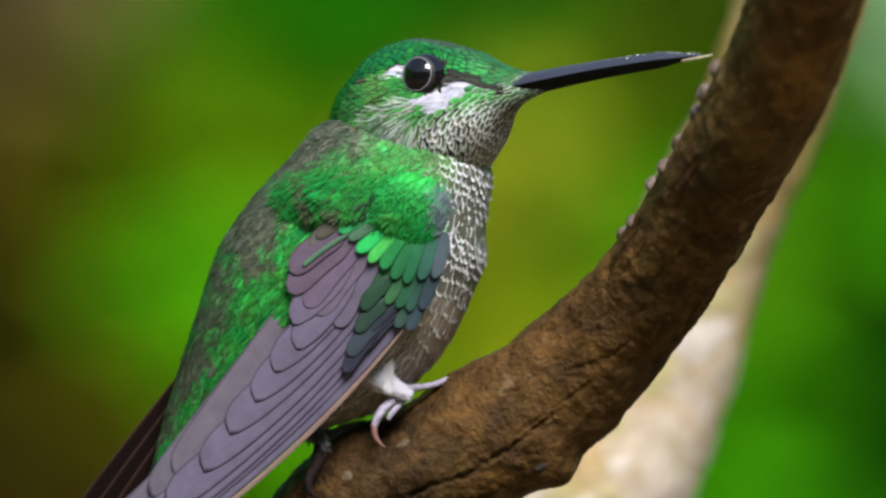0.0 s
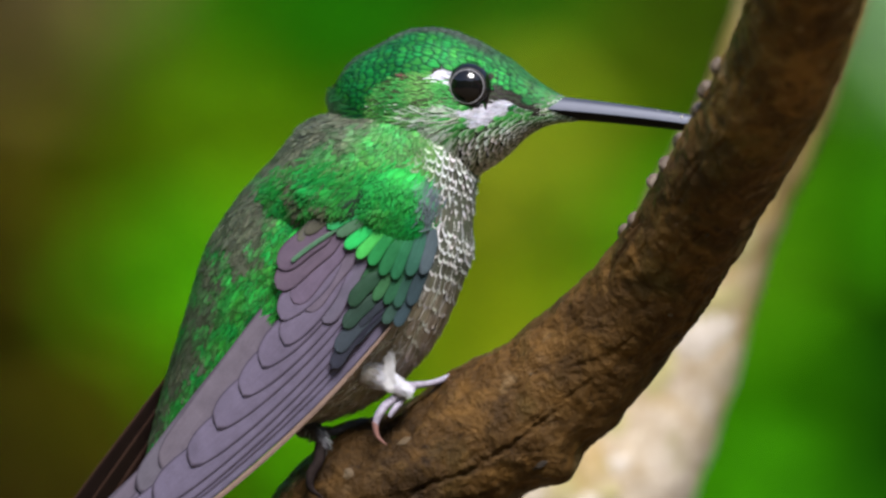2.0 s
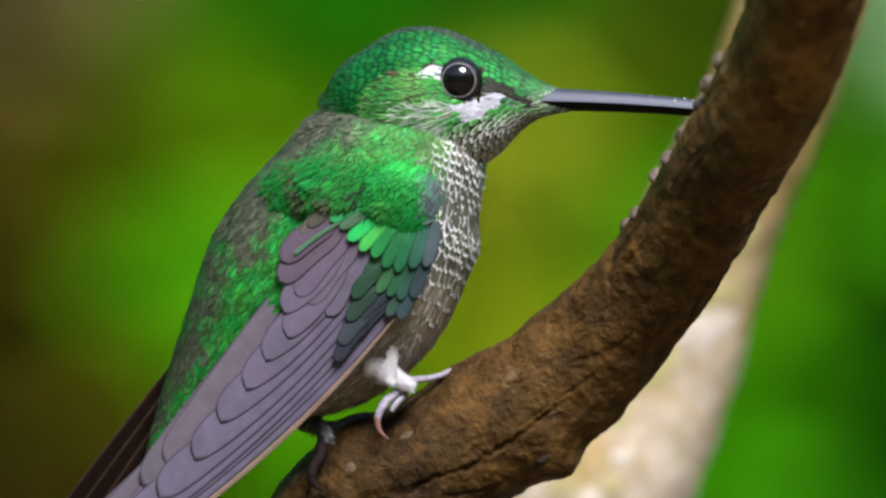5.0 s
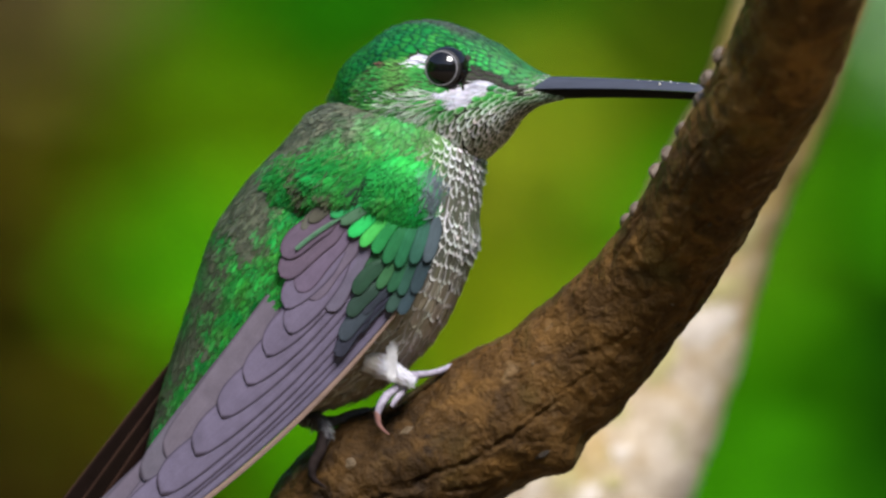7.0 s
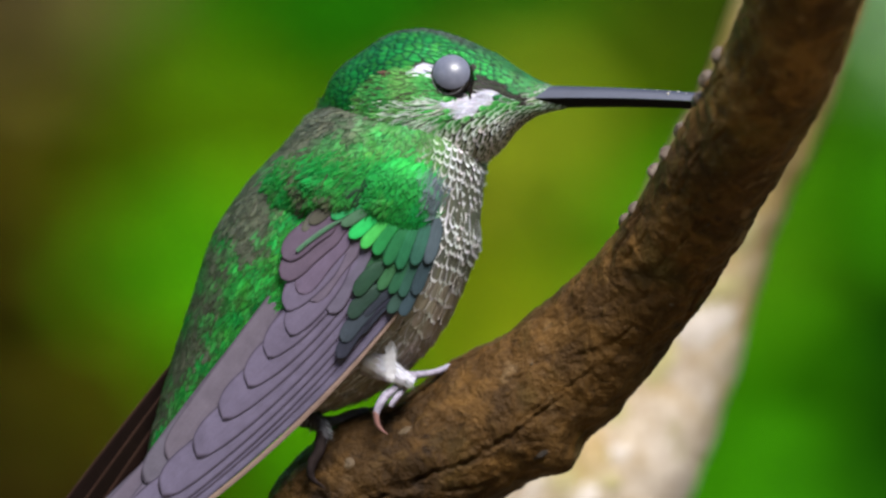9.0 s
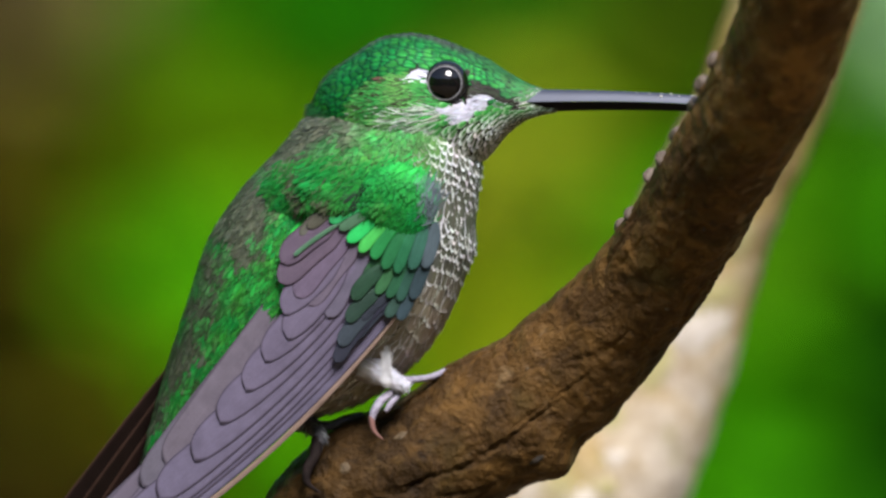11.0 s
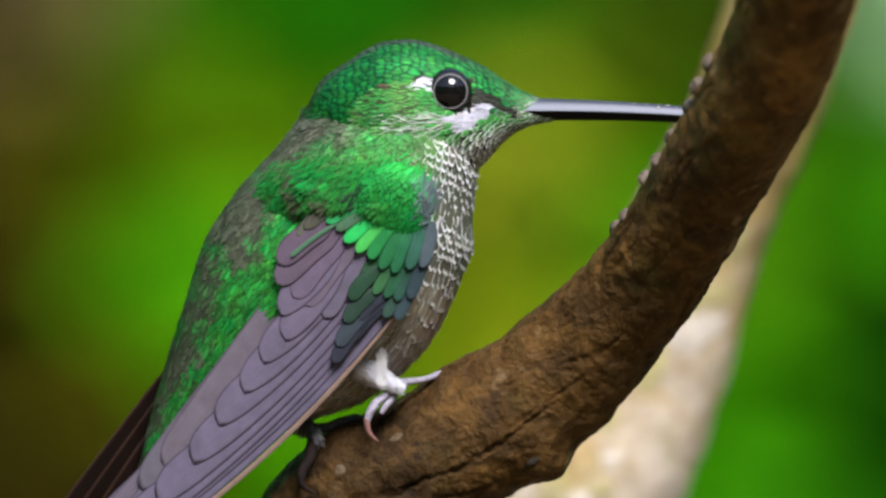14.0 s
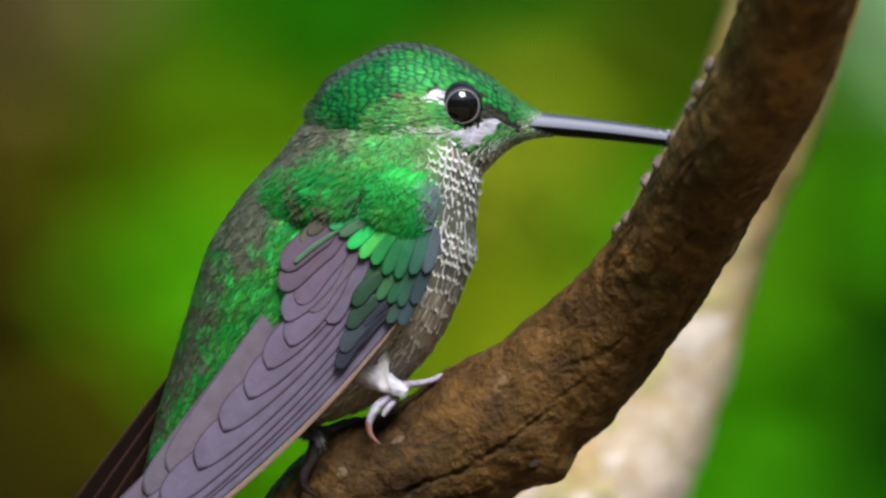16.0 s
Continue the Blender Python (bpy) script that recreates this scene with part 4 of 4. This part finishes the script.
def build_wing():
    wing = new("wing")
    wing.parent = bird
    tagged(wing, "folded wing with mauve grey flight feathers")
    # primaries, longest and outermost first; each shorter one lies over the next
    tips = [(112, 1050), (160, 1000), (222, 950), (285, 885), (347, 815), (393, 749), (439, 692), (474, 641), (514, 602), (508, 559)]
    for i, tip in enumerate(tips):
        k = i / (len(tips) - 1)
        root = (lerp(712, 610, k), lerp(540, 455, k))
        c = blend(MAUVE, (0.118, 0.106, 0.165), 0.6 - 0.6 * k)
        long_feather("primary_feather", root, tip, lerp(66, 60, k), lerp(-30, -8, k), wing_depth(1.4 * i), c, (0.04, 0.03, 0.045), wing, blunt=2.6, bend=lerp(-8, 0, k), skew=0.65)
    # innermost flight feathers, beside the rump
    for root, tip, lift in (((585, 436), (296, 822), -0.6), ((570, 466), (256, 862), -1.3), ((452, 660), (150, 1040), -2.0), ((425, 690), (120, 1010), -4.0), ((395, 735), (130, 985), -6.0)):
        long_feather("inner_flight_feather", root, tip, 56, 4, wing_depth(lift), vary((0.118, 0.098, 0.135), 0.06), (0.05, 0.04, 0.055), wing, blunt=2.2)
    # warm pale leading edge
    long_feather("leading_feather", (716, 548), (108, 1054), 9, -42, wing_depth(3), (0.22, 0.15, 0.12), (0.14, 0.09, 0.07), wing, "pale brownish leading edge of the wing", bend=-10)
    # broad inner feathers, the innermost on top
    for i, (root, tip, w) in enumerate((((656, 436), (582, 563), 46), ((640, 424), (549, 542), 46), ((624, 412), (528, 528), 46), ((612, 402), (498, 502), 50), ((600, 390), (501, 466), 48))):
        c = vary(blend(MAUVE, (0.088, 0.064, 0.088), 0.10 + 0.16 * i), 0.05)
        long_feather("secondary_covert", root, tip, w, 6, wing_depth(8 + 2.2 * i), c, (0.030, 0.018, 0.026), wing, blunt=1.8)
    long_feather("secondary_covert", (606, 398), (524, 455), 8, 3, wing_depth(19), (0.060, 0.14, 0.08, 0.3), (0.07, 0.09, 0.07), wing, "pale green edged covert")
    # small dark green and slate feathers beside the leading edge
    for i, (root, tip, w) in enumerate((((702, 532), (636, 600), 15), ((708, 522), (640, 584), 15), ((712, 510), (644, 568), 15), ((660, 560), (597, 642), 26), ((668, 540), (604, 613), 29),
                                        ((674, 515), (617, 571), 28), ((680, 475), (627, 532), 28))):
        c = vary((0.036, 0.040, 0.058), 0.2) if i < 4 else vary(((0.040, 0.052, 0.062), (0.032, 0.062, 0.044), (0.024, 0.062, 0.034))[i - 4], 0.15)
        long_feather("primary_covert", root, tip, w, 4, wing_depth(6 + 1.2 * i), (*c, 0.5), tuple(0.4 * x for x in c), wing, blunt=1.6)
    # coverts between the shoulder and the flight feathers, lowest row first: slate, dark green, then bright green and dusky
    rows = (((750, 488), (706, 566), 26, (0.030, 0.048, 0.058), 6), ((728, 492), (686, 562), 26, (0.026, 0.055, 0.045), 6.6),
            ((764, 446), (730, 534), 27, (0.034, 0.054, 0.066), 8), ((744, 452), (708, 534), 27, (0.024, 0.070, 0.048), 8.6), ((724, 456), (690, 530), 26, (0.020, 0.085, 0.040), 9.2), ((704, 455), (666, 520), 26, (0.030, 0.100, 0.038), 9.8),
            ((774, 396), (750, 480), 27, (0.046, 0.062, 0.080), 11), ((756, 400), (728, 484), 28, (0.020, 0.075, 0.052), 11.6), ((736, 404), (704, 486), 28, (0.014, 0.095, 0.040), 12.2), ((716, 404), (680, 476), 28, (0.016, 0.125, 0.042), 12.8),
            ((694, 436), (646, 506), 28, (0.030, 0.090, 0.040), 7), ((708, 392), (664, 462), 29, (0.017, 0.17, 0.045), 13.5), ((696, 382), (640, 448), 28, (0.048, 0.31, 0.06), 14), ((684, 372), (620, 430), 28, (0.02, 0.34, 0.075), 14.6), ((676, 362), (604, 413), 25, (0.05, 0.11, 0.06), 15.2),
            ((674, 350), (586, 400), 25, (0.03, 0.31, 0.10), 15.8), ((670, 338), (598, 374), 28, (0.070, 0.064, 0.056), 16.4), ((612, 350), (548, 404), 28, (0.070, 0.066, 0.048), 16), ((590, 358), (534, 420), 25, (0.080, 0.074, 0.062), 15))
    for root, tip, w, c, lift in rows:
        tip = (tip[0] + rnd.uniform(-4, 4), tip[1] + rnd.uniform(-4, 4))
        long_feather("median_covert", root, tip, w * rnd.uniform(0.9, 1.1), rnd.uniform(-3, 4), wing_depth(lift), (*vary(tuple(1.15 * x for x in c), 0.15), 0.4), tuple(0.5 * x for x in c), wing, blunt=rnd.uniform(1.7, 2.4), mat=M_COVERT)
    # shoulder: a rounded pad of small glittering feathers
    pad = []
    for _ in range(800):
        a, r = rnd.uniform(0, 2 * math.pi), math.sqrt(rnd.random())
        h = 714 + 66 * r * math.cos(a) + 6 * r * math.sin(a)
        v = 352 + 62 * r * math.sin(a) - 0.05 * (h - 714)
        z = math.sqrt(max(0.0, 1 - 0.9 * r * r))
        d = -192 - 16 * z
        nrm = unit(np.array((0.45 * r * math.cos(a), -1, -0.45 * r * math.sin(a))))
        f = unit(np.array((-0.55 + 0.15 * rnd.gauss(0, 1), 0.1, -0.8 + 0.15 * rnd.gauss(0, 1))))
        f = unit(f - nrm * np.dot(f, nrm))
        n1 = noise.noise(Vector((h * 0.02, v * 0.02, 2.0)))
        edge = smooth(h - 0.1 * (v - 350) + 14 * n1, 752, 772)
        # dark of the fold beside the shoulder, painted into the feather colour
        crease_shade = smooth(oval(h, v, 652, 329, 5, 24, 38), 1.4, 0.6)
        c = blend(tuple(0.74 * x for x in blend(EMERALD, LIME, 0.2 + 0.7 * n1)), (0.085, 0.105, 0.125), edge)
        c = blend(c, (0.015, 0.035, 0.02), crease_shade)
        c = blend(c, (0.015, 0.17, 0.045), 0.7 * smooth(v + 25 * n1, 385, 410))
        pad.append((gspot(h, v, d), f, nrm, rnd.uniform(24, 40), rnd.uniform(7, 12), 0.02, (*vary(c, 0.2), 1 - edge), blend(c, (0.02, 0.06, 0.03), 0.35)))
    # shoulder-blade feathers that cover the roots of the inner coverts
    for _ in range(1300):
        a, r = rnd.uniform(0, 2 * math.pi), math.sqrt(rnd.random())
        x, y = 118 * r * math.cos(a), 46 * r * math.sin(a)
        h, v = 598 + 0.95 * x - 0.2 * y, 335 + 0.12 * x + 0.93 * y
        n1 = noise.noise(Vector((h * 0.03, v * 0.03, 2.0)))
        c = blend(tuple(0.55 * x for x in blend(EMERALD, LIME, 0.4 + n1)), (0.095, 0.09, 0.065), smooth(n1 + rnd.uniform(-0.08, 0.08), 0.0, 0.4) * (1 - smooth(h, 590, 635)))
        # same painted fold shade on these feathers
        c = blend(c, (0.015, 0.035, 0.02), smooth(oval(h, v, 652, 329, 5, 24, 38), 1.4, 0.6))
        d = lerp(wing_depth(22)(h, v), trunk_depth(h, v) - 8, max(smooth(r, 0.3, 0.92), 1 - smooth(h, 500, 590)) * (1 - smooth(h, 640, 700) * smooth(v, 320, 350)))
        nrm = unit(np.array((0.3 * r * math.cos(a), -1, -0.3 * r * math.sin(a))))
        f = unit(np.array((-0.65 + 0.2 * rnd.gauss(0, 1), 0.1, -0.7 + 0.2 * rnd.gauss(0, 1))))
        f = unit(f - nrm * np.dot(f, nrm))
        pad.append((gspot(h, v, d), f, nrm, rnd.uniform(28, 48), rnd.uniform(7, 12), 0.02, (*vary(c, 0.22), 0.7), blend(c, (0.05, 0.08, 0.04), 0.3)))
    pad.sort(key=lambda f: f[0][2])
    plumage("lesser_coverts", pad, M_PLUME, wing, "emerald green shoulder feathers")
    fluff = []
    for f in pad * 2:
        jitter = np.array([rnd.gauss(0, 12), 0, rnd.gauss(0, 12)])
        way = unit(f[1] + np.array([rnd.gauss(0, 0.25) for _ in range(3)]))
        way = unit(way - f[2] * np.dot(way, f[2]))
        fluff.append((f[0] + jitter - f[2] * np.dot(jitter, f[2]), way, f[2], rnd.uniform(14, 28), rnd.uniform(1.4, 2.6), rnd.uniform(0.04, 0.12), (*vary(f[6][:3], 0.14), f[6][3]), f[7]))
    plumage("shoulder_down", fluff, M_PLUME, wing, "fine green barbs of the shoulder", True)
    verts = []
    for i in range(16):
        b = 0.5 * math.pi * i / 15
        for j in range(40):
            a = 2 * math.pi * j / 40
            verts.append(spot(714 + 63 * math.sin(b) * math.cos(a), 352 + 59 * math.sin(b) * math.sin(a), -190 - 14 * math.cos(b)))
    mesh_object("shoulder", verts, grid_faces(16, 40, True), M_SKIN, wing)
    return wing


def build_tail():
    tail = new("tail")
    tail.parent = bird
    tagged(tail, "dark brown forked tail")
    for i in range(6):
        k = i / 5
        root = (lerp(392, 430, k), lerp(560, 640, k))
        tip = (lerp(48, 186, k), lerp(1000, 1080, k))
        long_feather("tail_feather", root, tip, 46, 4, lambda h, v, k=k: lerp(72, 0, k) - 0.02 * (v - 600), vary((0.0055, 0.0028, 0.002), 0.25), (0.034, 0.018, 0.013), tail, skew=-0.3, mat=M_TAIL)
    return tail


def build_legs():
    legs = new("leg")
    legs.parent = bird
    tagged(legs, "leg with white tuft and pale scaly toes")
    tuft = []
    for _ in range(5200):
        k = rnd.random()
        a = rnd.uniform(0, 2 * math.pi)
        h, v = lerp(636, 702, k), lerp(648, 680, k ** 1.2)
        r = lerp(25, 7, k)
        nrm = np.array((0.3 * math.cos(a), -abs(math.sin(a)) if rnd.random() < 0.75 else abs(math.sin(a)), math.cos(a)))
        nrm = unit(nrm)
        p = gspot(h, v, -98) + nrm * r
        f = unit(np.array((0.85, 0.0, -0.45)) + np.array([rnd.gauss(0, 0.13) for _ in range(3)]))
        tuft.append((p, unit(f - nrm * np.dot(f, nrm)), nrm, rnd.uniform(16, 32), rnd.uniform(0.9, 1.7), 0.05, (*vary(blend((0.34, 0.30, 0.27), (0.80, 0.79, 0.87), smooth(k, 0.0, 0.18)), 0.08), 0.0), (0.80, 0.79, 0.87)))
    for _ in range(160):
        k = rnd.random()
        p = gspot(lerp(684, 680, k) + rnd.gauss(0, 2.5 + 3 * k), lerp(612, 660, k), -118)
        tuft.append((p, unit(np.array((0.3, 0, -1))), np.array((0, -1.0, 0)), rnd.uniform(22, 34), rnd.uniform(1.5, 2.5), 0.05, (0.8, 0.78, 0.82, 0.0), (0.8, 0.78, 0.82)))
    plumage("leg_tuft", tuft, M_PLUME, legs, "fluffy white leg tuft", True)

    def limb(name, rows, mat, parent, label=""):
        ob = tube(name, rows, 44, 12, mat, parent, label, 0.08, 0.13)
        if name != "claw":
            me = ob.data
            for i, p in enumerate(me.vertices):
                ring = i // 12
                mid = sum((me.vertices[ring * 12 + j].co for j in range(12)), Vector()) / 12
                p.co = mid + (p.co - mid) * (1 + 0.07 * math.sin(ring * 1.9))
        return ob
    # near foot: places on the branch
    limb("shank", [(650, 664, -92, 13), (690, 682, -88, 11), (718, 689, -76, 10), (730, 691, -66, 7)], M_TOE, legs)
    limb("toe", [(714, 688, -64, 8), (745, 685, -48, 6), (768, 681, -30, 5.5), (788, 673, 0, 5), (802, 668, 30, 4.5)], M_TOE, legs)
    limb("toe", [(724, 688, -66, 9), (702, 704, -90, 7), (678, 724, -106, 8), (666, 744, -110, 7), (662, 760, -110, 5)], M_TOE, legs)
    limb("toe", [(728, 690, -64, 7), (714, 708, -86, 5.5), (696, 728, -98, 6), (687, 742, -102, 4)], M_TOE, legs)
    limb("claw", [(662, 750, -110, 6.5), (664, 770, -110, 5), (672, 783, -108, 3.2), (683, 791, -104, 0.8)], M_CLAW, legs, "reddish curved claw")
    limb("claw", [(799, 669, 26, 4.5), (812, 668, 46, 3.5), (818, 676, 62, 1)], M_CLAW, legs, "reddish curved claw")
    other = new("leg")
    other.parent = bird
    tagged(other, "far leg with dark shaded toes")
    # the far leg's shade lies in its darker material copies
    limb("shank", [(560, 700, 45, 16), (550, 735, 30, 14), (545, 758, 10, 14)], M_SHADED_TOE, other)
    limb("toe", [(530, 768, 0, 12), (552, 764, -30, 14), (568, 780, -58, 13), (570, 802, -72, 10)], M_SHADED_TOE, other)
    limb("toe", [(545, 766, 0, 12), (585, 768, -15, 9), (618, 757, -8, 9), (645, 750, 10, 7)], M_SHADED_TOE, other)
    limb("claw", [(567, 790, -66, 11), (562, 818, -82, 10), (548, 846, -88, 9), (549, 868, -90, 6), (572, 886, -88, 1)], M_SHADED_CLAW, other, "shaded dark curved claw")
    hairs = []
    for _ in range(420):
        k = rnd.random()
        p = gspot(lerp(535, 572, k), lerp(748, 772, k ** 1.4) + rnd.gauss(0, 4), lerp(-28, -74, k))
        way = unit(np.array((0.5 + rnd.gauss(0, 0.35), -0.2, -0.75 + rnd.gauss(0, 0.3))))
        nrm = np.array((0.0, -1.0, 0.0))
        way = unit(way - nrm * np.dot(way, nrm))
        hairs.append((p, way, nrm, rnd.uniform(12, 26), rnd.uniform(1.0, 1.8), 0.12, (*vary((0.30, 0.32, 0.34) if rnd.random() < 0.5 else (0.05, 0.05, 0.055), 0.2), 0.0), (0.2, 0.2, 0.22)))
    plumage("leg_tuft", hairs, M_PLUME, other, "thin greyish hairs of the shaded leg", True)


body = build_body()
head, lids = build_head()
wing = build_wing()
tail = build_tail()
build_legs()


# ---- what moves ----
# body: seconds, steps right, steps down, lean in degrees
BODY = [(0, 12.5, 3.2, 0.1), (0.5, 5.4, 3.2, 0.3), (0.7, 5.4, 3.2, 0.3), (0.9, -17.7, 4, -1.5), (1.1, -18, 4, -1.4), (1.5, -19.9, 1.4, -0.2), (2, -11.1, 0.8, 0.3), (2.5, -12, 0.1, 0.2),
        (3, -13.8, -1.4, 0.3), (3.5, -12, -2.6, 0.4), (4, -7.7, -4.5, -0.1), (6.5, -11.3, 1, 0.4), (7, -7.8, -1.7, 0.1), (7.5, -3.6, 0.9, 0), (8, -0.7, -0.5, -0.7),
        (8.5, -2, -0.6, -0.5), (9, -3.5, 1.2, -0.1), (11.5, 0.6, -0.5, 0), (12, -1.1, -0.6, 0), (12.5, 0, 0, 0), (13, 1.5, -2.4, 0.6), (13.5, 2, -1.1, -0.4),
        (14, 4.6, -3.2, -0.5), (14.5, 5.2, -2, -0.2), (15, 9.8, -0.2, -0.4), (15.5, 7.5, 0, -0.5), (16, 8.3, 2.3, -0.7)]
# the trunk and tail lean where the folded wing slides: seconds, steps right, steps down, lean
SWAY = [(0, 14, 3.2, 0.1), (0.5, 8, 3.2, 0.3), (0.7, 8, 3.2, 0.3), (0.9, -13, 3, -1.6), (1.1, -13, 2, -1.6), (1.5, -13, 1, -1.5), (2, -7, 0.8, -0.9), (2.5, -6.5, 0.1, -0.6),
        (3, -6, -1.4, -0.3), (3.5, -4.5, -2.6, 0), (4, -3, -3.5, 0), (6.5, -5, 1, 0.2), (7, -3, -1.2, 0.1), (7.5, 0, 0.9, 0), (8, 2, -0.5, -0.3),
        (8.5, 1.5, -0.6, -0.2), (9, 1, 0.8, 0)]
SWAY += [row for row in BODY if row[0] > 11]
# head: seconds, steps right, steps down, turn away, nod, tilt
NODS = [(0, 19.1, -3.1, -33.4, -9, -6.9), (0.13, 19.5, -4, -33, -8.7, -6.9), (0.3, 40, -24, -19.2, 2, -6.3), (0.5, 39.4, -24, -19, 2, -6.3), (0.7, 36.5, -25, -19.2, 2, -6.3),
        (1, 28.1, -26.4, -19.4, 2.1, -6.2), (1.5, 41.5, -29.8, -22, 3, -4.9), (1.63, 41.5, -29.5, -21.5, 3.2, -4.5), (1.83, 37.4, -21.2, -7, 6.4, 4.7), (2, 37.1, -21.2, -6.8, 6.5, 4.8),
        (2.5, 38.5, -23.8, -8.2, 7.6, 6), (3, 34.4, -22.7, -5.9, 7.8, 6.4), (3.13, 34, -22.5, -5.6, 7.7, 6.4), (3.3, 14.6, -15.4, 2.0, 4.1, 6.6), (3.5, 14.1, -15, 2.4, 4, 6.6), (4, 12.8, -13.2, 3.5, 4, 6.1), (4.2, 13.5, -13, 2.9, 3.9, 5.7),
        (6.3, 26, -12, -23.8, 0.9, -2.2), (6.5, 26.2, -12.4, -24.1, 0.8, -2.1), (7, 26, -15.4, -23, 1, -1), (7.13, 25.6, -15, -22.6, 1, -0.9), (7.3, 19.5, -6.5, -15, 1.4, 0), (7.5, 19, -5.8, -14.5, 1.5, 0.2),
        (8, 17.6, -3.2, -12.2, 1.7, 0), (8.5, 17.4, -1.8, -11.9, 1.5, -0.3), (9, 15.9, 0.1, -12, 1.1, -0.9), (9.2, 15.5, -0.3, -12.3, 0.9, -1), (11.3, 2.6, -0.4, -5.6, 0.6, 0.8), (11.5, 2.1, -0.4, -5.3, 0.6, 1),
        (12, -0.5, -1.6, -3.5, 0.3, 1.1), (12.5, -1, -2.4, -3.2, 0.5, 1.8), (13, 2.3, 3.6, -0.9, 0.2, 1.5), (13.5, 0.8, 5.9, 0, 0.4, 1.4), (14, 4.5, 7.3, 1.8, 1.6, 1.4), (14.5, 6.5, 6.6, 1.3, 2.7, 2.3),
        (14.83, 6.8, 6.8, 1.5, 2.8, 2.5), (15, 8.6, 10.5, 6.6, 4.9, 6.8), (15.5, 10.6, 7, 6.8, 6, 8.7), (16, 9.6, 8, 8.5, 6.3, 8.3)]
BLINKS = (1.7, 3.2, 7.2, 9.0, 13.5, 14.9)


def motions():
    pivot = at(600, 612) - BASE
    for ob, steps in ((wing, BODY), (body, SWAY), (tail, SWAY)):
        walk(ob, [(t, Matrix.Translation(pivot + Vector((x * G, 0, -y * G))) @ pose(0, 0, 0, 0, r, 0) @ Matrix.Translation(-pivot)) for t, x, y, r in steps])
    o = spot(720, 175)
    walk(head, [(t, Matrix.Translation(o + Vector((x * G, 0, -y * G))) @ pose(0, 0, 0, tilt, nod, yaw)) for t, x, y, yaw, nod, tilt in NODS])
    for lid, c, sgn in lids:
        keys = [(0, 150)]
        for b in BLINKS:
            keys += [(b - 0.1, 150), (b - 0.034, 75), (b, 22), (b + 0.034, 75), (b + 0.1, 150)]
        keys.append((16, 150))
        walk(lid, [(t, Matrix.Translation(c) @ pose(0, 0, 0, -sgn * a, 0, sgn * 10)) for t, a in keys])


motions()
